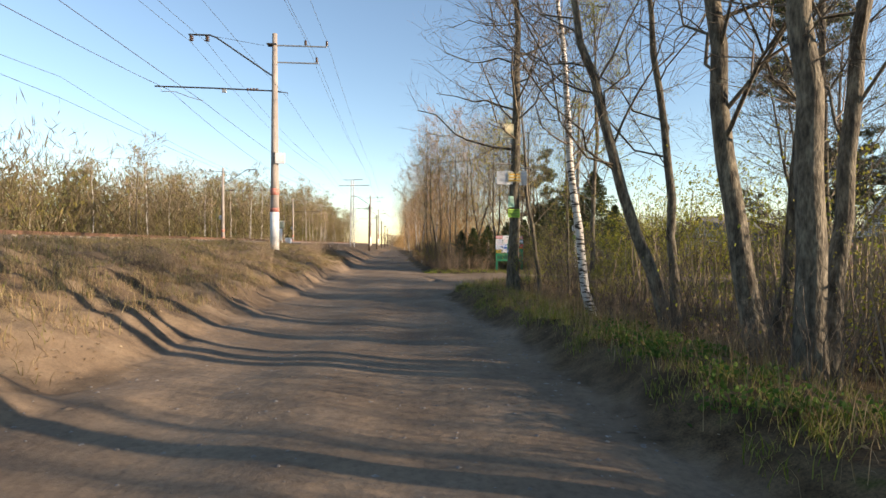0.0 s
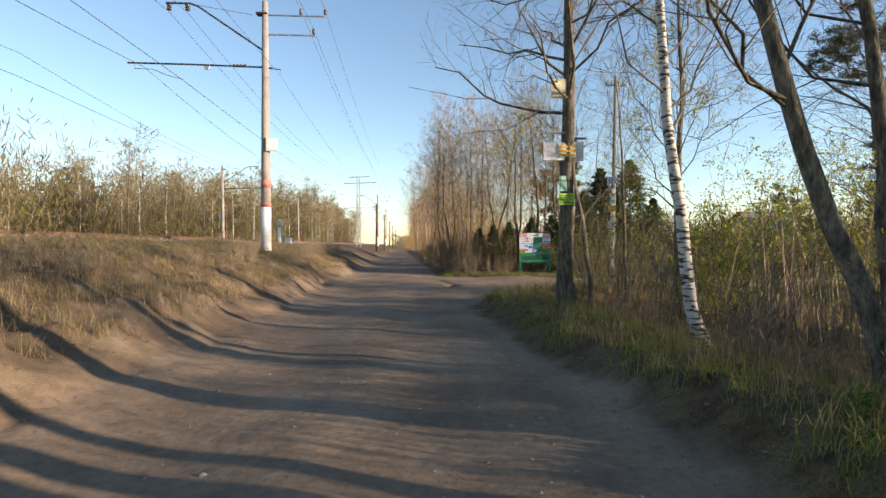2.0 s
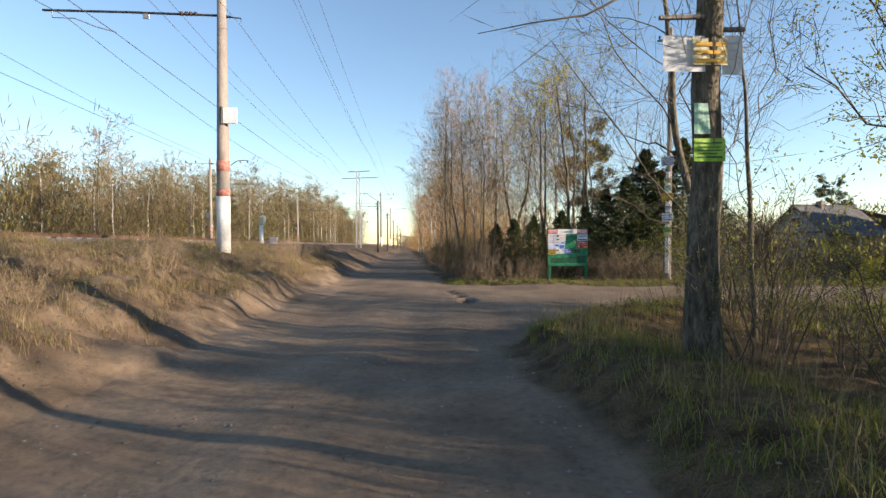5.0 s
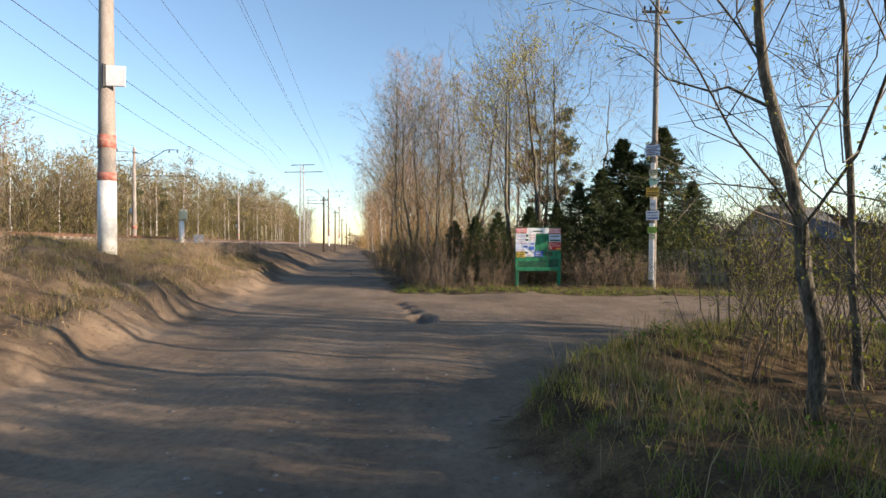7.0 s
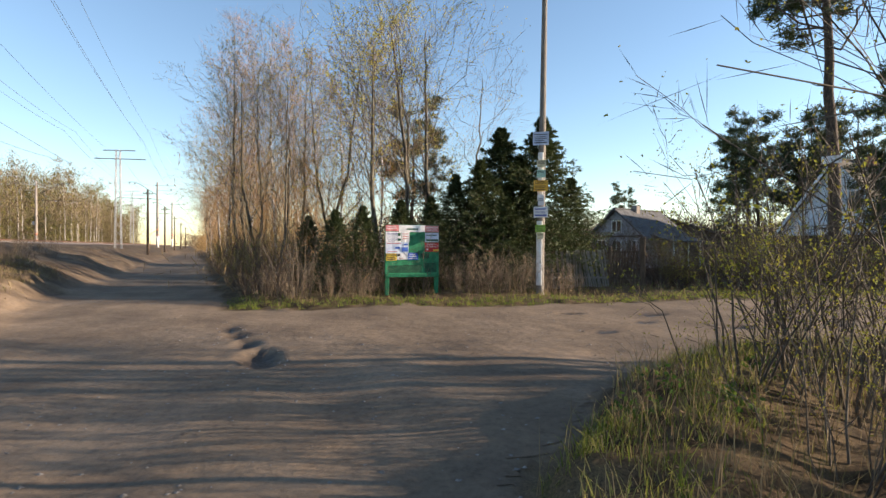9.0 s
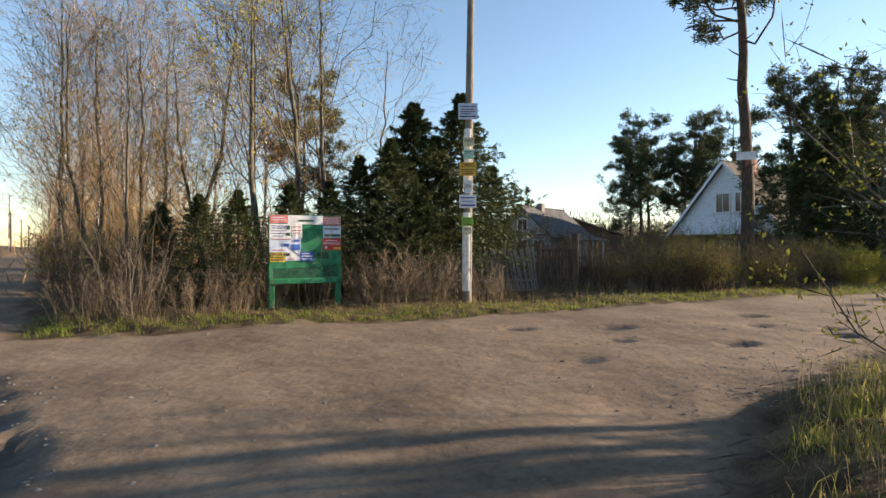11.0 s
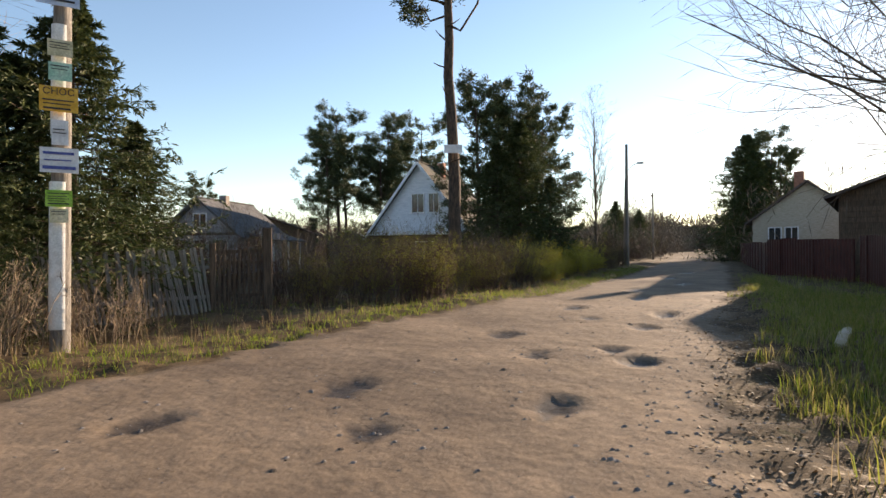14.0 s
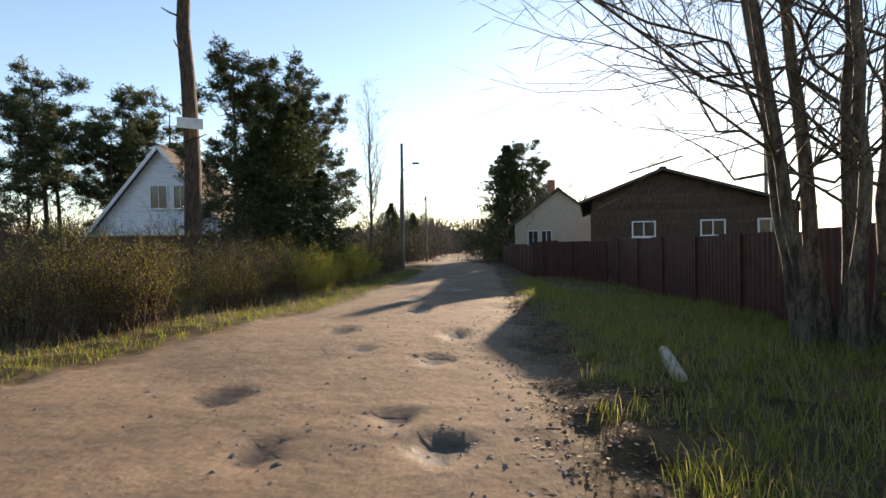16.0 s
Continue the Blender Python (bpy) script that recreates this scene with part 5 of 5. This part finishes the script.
# ---- notice board ----
bd = thing("notice_board", "green-painted wooden notice board covered in torn adverts", "notice board", Matrix.Translation((4.4, 35.45, gz(4.4, 35.45))) @ pose(0, 0, 0, 0, 0, -4))
for sx in (-0.83, 0.83):
    part("leg", box(0.14, 0.09, 2.3, (sx, 0.03, 0.95), 0.012), GREENPAINT, bd)
panel = part("panel", box(1.8, 0.03, 1.68, (0, -0.035, 1.43), 0.006), GREENPAINT, bd, "peeling green panel")
part("rail", box(1.8, 0.05, 0.13, (0, -0.06, 0.62), 0.01), GREENPAINT, bd)
for k, (x, z, w, h) in enumerate([(-0.55, 0.82, 0.5, 0.24), (0.0, 0.83, 0.62, 0.26), (0.62, 0.87, 0.4, 0.3), (0.42, 1.25, 0.3, 0.16)]):
    part("stain", box(w, 0.002, h, (x, -0.0525, z), 0.0), GREENDARK, panel, "bare patch of darker paint")
Y0 = -0.052
poster(panel, 0.44, 0.2, -0.67, 2.16, PAPERPINK, [(0.7, 0.7, 0.1), (0.4, 0.8, 0.08)], PAPERW, None, Y0, label="faded red banner")
poster(panel, 0.9, 0.22, 0.0, 2.15, PAPERW, [], None, None, Y0, label="off-white banner", blocks=[(0.0, 0.42, 0.42, 0.2, GREENDARK)])
poster(panel, 0.46, 0.22, 0.66, 2.14, PAPERPINK, [(0.75, 0.85, 0.07), (0.5, 0.85, 0.07), (0.25, 0.85, 0.07)], PAPERW, None, Y0, label="faded red striped banner")
poster(panel, 0.52, 0.34, -0.63, 1.87, PAPERW, [(0.85, 0.8, 0.05), (0.7, 0.6, 0.05), (0.5, 0.7, 0.04), (0.3, 0.8, 0.05), (0.12, 0.5, 0.05)], INKBLUE, None, Y0, label="weathered white leaflet", blocks=[(0.36, 0.75, 0.16, 0.3, GREENDARK), (0.36, 0.25, 0.18, 0.22, GREENDARK)])
poster(panel, 0.52, 0.36, -0.63, 1.52, PAPERB, [(0.9, 0.9, 0.05), (0.15, 0.6, 0.05)], INKRED, None, Y0, label="pale blue leaflet", blocks=[(0.26, 0.5, 0.3, 0.2, PAPERBLUE)])
poster(panel, 0.26, 0.34, -0.23, 1.87, PAPERW, [(0.8, 0.8, 0.05), (0.55, 0.8, 0.06), (0.35, 0.7, 0.05)], INKRED, None, Y0, label="white leaflet with red print")
poster(panel, 0.24, 0.36, -0.25, 1.52, PAPERB, [], None, None, Y0, label="torn blue and white leaflet", blocks=[(0, 0.35, 0.8, 0.4, PAPERBLUE), (0.1, 0.8, 0.5, 0.15, PAPERBLUE)])
poster(panel, 0.36, 0.23, -0.70, 1.22, PAPERY, [(0.45, 0.85, 0.1), (0.2, 0.85, 0.14)], INK, ("ДРОВА", 0.105, 0.77, INK), Y0, label="yellow leaflet with black capitals")
poster(panel, 0.36, 0.22, -0.33, 1.24, PAPERW, [(0.2, 0.4, 0.08)], INKRED, None, Y0, label="white torn leaflet", blocks=[(-0.35, 0.7, 0.26, 0.35, INK)])
poster(panel, 0.34, 0.23, 0.02, 1.24, PAPERBLUE, [(0.78, 0.6, 0.07), (0.5, 0.75, 0.13), (0.2, 0.8, 0.09)], PAPERW, None, Y0 - 0.004, label="blue leaflet with white print")
poster(panel, 0.46, 0.3, 0.66, 1.86, PAPERB, [(0.75, 0.8, 0.1), (0.2, 0.9, 0.2)], GREENDARK, None, Y0, label="pale leaflet with a telephone number")
poster(panel, 0.46, 0.3, 0.66, 1.54, PAPERR, [(0.82, 0.7, 0.05)], PAPERW, ("ИНТЕРНЕТ", 0.085, 0.55, PAPERW), Y0, label="red leaflet with white capitals", blocks=[(0.28, 0.16, 0.4, 0.2, PAPERO), (-0.35, 0.25, 0.14, 0.2, PAPERW)])

# ---- fences ----
fence = thing("picket_fence", "leaning weathered grey picket fence", "fence", Matrix.Translation((9.3, 36.75, 0)) @ pose(0, 0, 0, 0, 0, -17))
pk = box(0.062, 0.02, 1.45, (0, 0, 0.72), 0.004)
pick = bpy.data.meshes.new("picket")
pk.to_mesh(pick)
pk.free()
pick.materials.append(WOODGREY)
gate_x = 3.25
for i in range(36):
    lx = i * 0.092
    wpos = fence.matrix_basis @ Vector((lx, 0, 0))
    part("picket", pick, None, fence, m=Matrix.Translation((lx, RNG.normal() * 0.012, gz(wpos.x, wpos.y) - 0.02)) @ pose(0, 0, 0, RNG.normal() * 1.5, -4 - 8 * math.sin(i * 0.16) ** 2 + RNG.normal() * 2.0, 0))
for z in (0.2, 0.85):
    part("rail", box(3.4, 0.04, 0.07, (1.65, 0.035, z), 0.006), WOODGREY, fence)
gate = thing("garden_gate", "dark wooden picket gate between heavy posts", "gate", Matrix.Translation((12.48, 35.75, gz(12.5, 35.7))) @ pose(0, 0, 0, 0, 0, -38))
for i in range(9):
    part("picket", box(0.06, 0.02, 1.35, (0.08 + i * 0.105, 0, 0.72), 0.004), WOODDARK, gate)
for z in (0.35, 1.1, 1.35):
    part("rail", box(1.0, 0.035, 0.07, (0.5, 0.03, z), 0.006), WOODDARK, gate)
part("post", box(0.2, 0.2, 2.0, (1.12, 0.05, 0.9), 0.015), WOODDARK, gate)
part("post", box(0.13, 0.13, 1.6, (-0.05, 0.05, 0.75), 0.015), WOODDARK, gate)

def sheet_fence(a, b, h):
    """Corrugated sheet-metal fence from a to b."""
    a, b = Vector(a), Vector(b)
    ln = (b - a).length
    ang = math.degrees(math.atan2(b.y - a.y, b.x - a.x))
    ob = thing("metal_fence", "dark maroon corrugated sheet-metal fence", "fence", Matrix.Translation((a.x, a.y, 0)) @ pose(0, 0, 0, 0, 0, ang), "maroon fences")
    npan = max(1, round(ln / 1.15))
    w = ln / npan
    for k in range(npan):
        n = 24
        bag = Bag()
        x = np.linspace(k * w + 0.004, (k + 1) * w - 0.004, n + 1)
        yv = np.where((np.arange(n + 1) % 4) < 2, 0.0, 0.022)
        mid = a + (b - a) * ((k + 0.5) / npan)
        z0 = gz(mid.x, mid.y)
        V = np.array([[(p, q, z0 - 0.1), (p, q, z0 + h)] for p, q in zip(x, yv)])
        i = np.arange(n)
        F = np.stack([i * 2, (i + 1) * 2, (i + 1) * 2 + 1, i * 2 + 1], -1)
        bag.add(V, F).add(V + [0, 0.006, 0], F[:, ::-1])
        part("panel", bag, FENCERED, ob, smooth=False)
        if k % 2 == 0:
            part("post", box(0.06, 0.06, h + 0.15, (k * w, 0.06, z0 + h / 2 - 0.1), 0.005), FENCERED, ob)
    return ob


sheet_fence((13.2, 20.0), (30.6, 20.55), 1.85)
sheet_fence((30.6, 20.7), (36.2, 23.3), 1.8)
sheet_fence((36.3, 23.3), (62.0, 23.4), 1.75)


# ---- houses ----
def prism(w, l, eave, ridge, peak=0.0):
    """Gable body: w across x, l along y, with the peak off centre."""
    bm = bmesh.new()
    pts = [(-w / 2, -0.3), (w / 2, -0.3), (w / 2, eave[1]), (peak, ridge), (-w / 2, eave[0])]
    f = [bm.verts.new((x, 0, z)) for x, z in pts]
    k = [bm.verts.new((x, l, z)) for x, z in pts]
    bm.faces.new(f)
    bm.faces.new(k[::-1])
    for i in range(5):
        bm.faces.new((f[i], k[i], k[(i + 1) % 5], f[(i + 1) % 5]))
    bmesh.ops.recalc_face_normals(bm, faces=bm.faces)
    return bm


def slab(a, b, y0, y1, t):
    """A roof slope from a (x, z) to b (x, z), y0 to y1, t thick."""
    bm = bmesh.new()
    d = Vector((b[0] - a[0], 0, b[1] - a[1])).normalized()
    nrm = Vector((-d.z, 0, d.x))
    if nrm.z < 0:
        nrm = -nrm
    q = []
    for y in (y0, y1):
        for p, o in ((a, 0), (b, 0), (b, t), (a, t)):
            q.append(bm.verts.new(Vector((p[0], y, p[1])) + nrm * o))
    for i in ((0, 1, 2, 3), (7, 6, 5, 4), (0, 4, 5, 1), (1, 5, 6, 2), (2, 6, 7, 3), (3, 7, 4, 0)):
        bm.faces.new([q[j] for j in i])
    bmesh.ops.recalc_face_normals(bm, faces=bm.faces)
    return bm


def window(parent, x, z, w, h, y=-0.02, m=None, mull=1):
    fr = bmesh.new()
    for sx in (-1, 1):
        box(0.07, 0.09, h + 0.14, (x + sx * (w / 2 + 0.035), y, z), 0.008, fr)
        box(w, 0.09, 0.07, (x, y, z + sx * (h / 2 + 0.035)), 0.008, fr)
    for k in range(mull):
        box(0.05, 0.07, h, (x - w / 2 + w * (k + 1) / (mull + 1), y, z), 0.005, fr)
    win = part("window", fr, WINFRAME, parent, "white-framed window", m)
    part("pane", box(w, 0.012, h, (x, y + 0.02, z)), GLASS, win)
    part("sill", box(w + 0.2, 0.14, 0.04, (x, y - 0.03, z - h / 2 - 0.09), 0.006), WINFRAME, win)


def house(label, x, y, turn, w, l, eave, ridge, wall, roof, peak=0.0, over=0.4, lower=None, lower_h=0.0, siding=0.0):
    ob = thing("house", label, "house", Matrix.Translation((x, y, gz(x, y))) @ pose(0, 0, 0, 0, 0, turn))
    part("wall", prism(w, l, eave, ridge, peak), wall, ob)
    s1 = (ridge - eave[0]) / (peak + w / 2)
    s2 = (ridge - eave[1]) / (w / 2 - peak)
    part("roof_slope", slab((-w / 2 - over, eave[0] - s1 * over + 0.02), (peak, ridge + 0.02), -over, l + over, 0.12), roof, ob)
    part("roof_slope", slab((w / 2 + over, eave[1] - s2 * over + 0.02), (peak, ridge + 0.02), -over, l + over, 0.12), roof, ob)
    part("ridge_cap", box(0.3, l + 2 * over, 0.08, (peak, l / 2, ridge + 0.15), 0.02), roof, ob)
    if lower:
        part("lower_storey", box(w + 0.12, l + 0.12, lower_h + 0.3, (0, l / 2, lower_h / 2 - 0.15), 0.02), lower, ob, "dark lower storey")
        part("canopy", box(w + 0.9, 0.9, 0.08, (0, -0.4, lower_h + 0.05), 0.02), WHITESIDE, ob)
    if siding:
        z = siding
        while z < ridge - 0.3:
            half0 = -w / 2 if z < eave[0] else -w / 2 + (z - eave[0]) / s1
            half1 = w / 2 if z < eave[1] else w / 2 - (z - eave[1]) / s2
            if z > lower_h + 0.1:
                part("board", box(half1 - half0 - 0.04, 0.03, siding * 0.86, ((half0 + half1) / 2, -0.012, z), 0.006), wall, ob)
            z += siding
    return ob


h = house("small grey plastered cottage with a slate roof", 25.3, 52.2, -72, 4.6, 5.6, (2.4, 2.4), 4.35, PLASTER, ROOFGREY)
for xx in (-1.3, 0.0, 1.3):
    window(h, xx, 1.6, 0.7, 0.85)
window(h, 0, 3.15, 0.75, 0.75)
part("band", box(4.95, 0.06, 0.14, (0, -0.03, 2.38), 0.01), WOODDARK, h, "dark timber band")
part("chimney", box(0.45, 0.45, 0.8, (0.2, 2.2, 4.4), 0.02), CONCRETE, h)
for yy in (1.2, 3.2, 4.9):
    part("veranda_post", box(0.1, 0.1, 2.0, (3.9, yy, 1.0), 0.01), WHITESIDE, h)
part("veranda_roof", slab((4.1, 1.95), (2.4, 2.45), 0.6, 5.4, 0.08), ROOFGREY, h)

h = house("white gabled house with a tan metal roof and dark ground floor", 39.4, 45.6, -84, 8.4, 9.0, (2.6, 2.6), 7.9, WHITESIDE, ROOFTAN, 0.0, 0.45, WOODDARK, 2.5, 0.32)
for sx in (-1, 1):
    run = math.hypot(4.65, 5.87)
    part("bargeboard", box(run, 0.04, 0.2, (sx * 2.33, -0.47, 5.0), 0.008, None, pose(0, 0, 0, 0, sx * math.degrees(math.atan2(5.87, 4.65)), 0)), WHITESIDE, h)
window(h, -0.1, 4.9, 0.95, 1.35, -0.06)
window(h, 1.2, 4.9, 0.75, 1.35, -0.06)
window(h, 0.4, 1.3, 1.3, 1.3, -0.09)
part("chimney", box(0.55, 0.55, 1.3, (0.6, 3.2, 7.7), 0.02), BRICK, h)

h = house("dark brown log house with a wide low roof", 32.2, 16.6, -102, 8.6, 11.0, (3.75, 3.2), 4.95, WOODDARK, ROOFDARK, -1.2, 0.5, None, 0, 0.24)
for xx in (-2.0, 0.9, 3.2):
    window(h, xx, 2.35, 0.9, 0.62, -0.05, None, 1)
part("roof_plank", box(2.4, 0.25, 0.06, (-1.5, -0.3, 5.25), 0.01, None, pose(0, 0, 0, 0, -16, 0)), WOODDARK, h)
h = house("pale clapboard house with a dark roof and chimney", 48.0, 20.0, -104, 6.6, 9.0, (3.3, 3.3), 5.8, WOODPALE, ROOFDARK, 0.0, 0.4, None, 0, 0.22)
for xx in (-1.9, -0.9):
    window(h, xx, 2.2, 0.7, 1.1, -0.05)
part("chimney", box(0.6, 0.6, 1.5, (-0.8, 3.0, 6.2), 0.02), BRICK, h)
h = house("low dark shed roofed in slate", 33.0, 57.0, -30, 11.0, 6.0, (2.6, 2.6), 4.4, WOODDARK, ROOFDARK)
h = house("low white building beyond the wood", -9.5, 262, 5, 7.0, 8.0, (3.0, 3.0), 4.6, PLASTER, ROOFGREY)

# plate on the roadside pine
ob = notice(pb, 5.55, 0.75, 0.34, PAPERW, (), INK, None, 0.15, "white metal plate", pose(-0.25, 0, 0, 0, 0, -60), -0.27)

# weathered timber in the grass
ob = tagged(part("log", line_tube([(0, 0, 0), (0.002, 0, 0), (0.9, -0.2, 0.01), (1.6, -0.38, 0.0), (1.602, -0.38, 0.0)], [0.001, 0.075, 0.08, 0.07, 0.001], 10), WOODPALE), "pale weathered log lying in the grass", "log")
ob.matrix_basis = Matrix.Translation((13.4, 24.2, gz(14, 24) + 0.02))

# ---- grass, herbs, litter, stones ----
def blades(seed, xy, hmin, hmax, width, lean=0.5, clump=1, radius=0.05):
    rng = np.random.default_rng(seed)
    xy = np.repeat(xy, clump, axis=0) + rng.normal(size=(len(xy) * clump, 2)) * radius
    z = height(xy[:, 0], xy[:, 1])
    n = len(xy)
    base = np.column_stack([xy, z - 0.01])
    a = rng.random(n) * 6.283
    ln = hmin + (hmax - hmin) * rng.random(n) ** 1.6
    out = lean * ln * (0.2 + rng.random(n))
    side = np.column_stack([-np.sin(a), np.cos(a), np.zeros(n)]) * (width * (0.6 + 0.8 * rng.random(n)))[:, None] / 2
    way = np.column_stack([np.cos(a), np.sin(a), np.zeros(n)])
    mid = base + way * (out * 0.35)[:, None] + np.array([0, 0, 1.0]) * (ln * 0.6)[:, None]
    tip = base + way * out[:, None] + np.array([0, 0, 1.0]) * (ln * 0.93)[:, None]
    V = np.stack([base - side, base + side, mid + side * 0.75, mid - side * 0.75, tip + side * 0.12, tip - side * 0.12], 1)
    i = np.arange(n)[:, None] * 6
    return Bag().add(V, np.concatenate([i + [0, 1, 2, 3], i + [3, 2, 4, 5]]))


def scatter(seed, n, x0, x1, y0, y1, keep):
    rng = np.random.default_rng(seed)
    p = np.column_stack([rng.uniform(x0, x1, n), rng.uniform(y0, y1, n)])
    return p[rng.random(n) < np.clip(keep(p[:, 0], p[:, 1]), 0, 1)]


W_PATCH = Waves(9, 2.2)
verge = lambda x, y: smooth01(0.15, 0.5, -road_depth(x, y)) * (1 - smooth01(1.4, 2.6, -road_depth(x, y))) * np.clip(0.5 + 0.5 * W_PATCH(x, y) + 0.25 * W_BUMP(x, y), 0, 1)
stuff = lambda name, bag, m, label, cat: tagged(part(name, bag, m), label, cat, "", "stuff")
stuff("verge_grass", blades(1, scatter(11, 14000, 0.2, 6.5, 1, 25.5, lambda x, y: verge(x, y) * (x > 0)), 0.05, 0.24, 0.008, 1.0, 7), GRASS, "green and straw-coloured grass on the track verge", "grass")
stuff("verge_dead_grass", blades(2, scatter(12, 5000, 0.2, 8, 1, 25.5, lambda x, y: smooth01(0.2, 0.8, -road_depth(x, y)) * (1 - smooth01(2.5, 5, -road_depth(x, y))) * (x > 0)), 0.12, 0.55, 0.006, 0.7, 4), GRASS_DRY, "dry stalks among the verge bushes", "grass")
stuff("bank_dead_grass", blades(3, scatter(13, 52000, -14, -4.2, 1, 45, lambda x, y: smooth01(0.35, 1.0, toe(y) - x) * (0.42 + 0.45 * W_PATCH(x, y))), 0.06, 0.34, 0.008, 1.1, 4, 0.07), GRASS_DRY, "flattened dry grass on the railway bank", "grass")
stuff("bank_grass", blades(4, scatter(14, 14000, -13, -4.4, 1, 45, lambda x, y: smooth01(0.8, 1.5, toe(y) - x) * np.clip(W_PATCH(x + 40, y) - 0.45 + 0.3 * smooth01(18, 26, y), 0, 1)), 0.05, 0.18, 0.008, 0.6, 5), GRASS, "patches of fresh grass on the railway bank", "grass")
stuff("roadside_grass", blades(5, scatter(15, 27000, -1.5, 46, 29.5, 37.5, lambda x, y: smooth01(0.0, 0.3, -road_depth(x, y)) * (1 - 0.9 * smooth01(0.7, 1.6, -road_depth(x, y))) * 0.8), 0.04, 0.19, 0.009, 0.9, 5), GRASS_FRESH, "strip of short green grass along the side road", "grass")
stuff("lawn_grass", blades(6, scatter(16, 13000, 6, 34, 20, 25.8, lambda x, y: smooth01(0.5, 1.1, -road_depth(x, y) + 0.3 * W_PATCH(x, y)) * np.where(x < 9, 0.4, 0.85) * np.where((x > 24) & (y < 23.5), 0.15, 1)), 0.06, 0.30, 0.009, 0.8, 7, 0.06), GRASS, "long green grass before the maroon fence", "grass")
stuff("hedge_dead_grass", blades(7, scatter(17, 7000, -1, 40, 30.5, 38, lambda x, y: smooth01(0.4, 1.0, -road_depth(x, y)) * (1 - smooth01(2.5, 4, -road_depth(x, y))) * 0.35), 0.1, 0.45, 0.007, 0.6, 4), GRASS_DRY, "dry stalks at the foot of the hedge", "grass")

rng = np.random.default_rng(21)
pts = np.concatenate([scatter(22, 60, 1.5, 3.6, 2, 9, lambda x, y: verge(x, y) * 1.3), scatter(23, 50, 2.2, 5, 18, 23, lambda x, y: verge(x, y))])
pts = np.repeat(pts, 60, axis=0) + rng.normal(size=(len(pts) * 60, 2)) * 0.11
C = np.column_stack([pts, height(pts[:, 0], pts[:, 1]) + rng.random(len(pts)) * 0.16])
stuff("ground_elder", cards(C, rng.normal(size=C.shape) + [0, 0, 0.7], 0.05 * (0.6 + rng.random(len(C))), 0.045, rng, Bag()), HERB, "clumps of fresh green leafy herbs", "herbs")
p = np.concatenate([scatter(24, 26000, -12, 26, 1, 38, lambda x, y: smooth01(0.0, 0.5, -road_depth(x, y)) * 0.85),
                    scatter(26, 16000, -11, -4.2, 1, 32, lambda x, y: smooth01(0.0, 0.6, toe(y) - x) * 0.8),
                    scatter(25, 9000, 6, 26, 23.5, 26.3, lambda x, y: smooth01(-0.5, 0.1, -road_depth(x, y)) * (1 - smooth01(0.9, 1.6, -road_depth(x, y))))])
C = np.column_stack([p, height(p[:, 0], p[:, 1]) + 0.012])
way = rng.normal(size=C.shape) * [1, 1, 0.1]
stuff("leaf_litter", cards(C, way, 0.05 * (0.5 + rng.random(len(C))), 0.032, rng, Bag(), True), DEADLEAF, "brown dead leaves and chips on the ground", "leaf litter")


def pebbles(seed, p, r0, r1):
    r = np.random.default_rng(seed)
    n = len(p)
    oct_ = np.array([(1, 0, 0), (0, 1, 0), (-1, 0, 0), (0, -1, 0), (0, 0, 0.7), (0, 0, -0.5)], float)
    s = (r0 + (r1 - r0) * r.random(n) ** 3)[:, None, None]
    V = oct_[None] * s * (0.7 + 0.6 * r.random((n, 6, 1))) * np.array([1, 1, 0.7])
    V = V + np.column_stack([p, height(p[:, 0], p[:, 1]) + 0.006])[:, None]
    i = np.arange(n)[:, None] * 6
    f = [(0, 1, 4, 4), (1, 2, 4, 4), (2, 3, 4, 4), (3, 0, 4, 4)]
    V2 = np.concatenate([V, V[:, 4:5] + 0.0005], 1)
    i = np.arange(n)[:, None] * 7
    return Bag().add(V2, np.concatenate([i + [a, b, 4, 6] for a, b, _, _ in f]))


near_hole = lambda x, y: sum(np.exp(-(((x - hx) / (a * 1.8)) ** 2 + ((y - hy) / (b * 2.2)) ** 2)) for hx, hy, a, b, _ in HOLES)
p = np.concatenate([scatter(31, 9000, -6, 2, 1.5, 26, lambda x, y: (road_depth(x, y) > 0) * (0.25 + 0.6 * smooth01(0.9, 0.1, road_depth(x, y)))),
                    scatter(32, 14000, -3, 24, 22, 33, lambda x, y: (road_depth(x, y) > 0) * (0.1 + 0.75 * near_hole(x, y))),
                    scatter(33, 2000, 5, 20, 25.2, 26.6, lambda x, y: 0.5 + 0 * x)])
stuff("road_stones", pebbles(3, p, 0.006, 0.034), STONE, "loose grit and small stones on the dirt road", "stones")
CLOD = mat("dirt_clod", (0.11, 0.083, 0.06), (0.20, 0.152, 0.108), 12, 0.95, 0.6, fine=60)
p = np.concatenate([scatter(34, 260, -5, 1.6, 2.5, 26, lambda x, y: (road_depth(x, y) > 0.1) * 0.5),
                    scatter(35, 420, -11, -4, 2, 34, lambda x, y: smooth01(0.1, 0.6, toe(y) - x) * 0.8),
                    scatter(36, 900, 4, 24, 25.5, 32.5, lambda x, y: (road_depth(x, y) > 0.1) * np.clip(0.1 + near_hole(x, y), 0, 1) * 0.6)])
stuff("dirt_clods", pebbles(4, p, 0.012, 0.05), CLOD, "crumbled clods of dark dirt on the road", "clods")
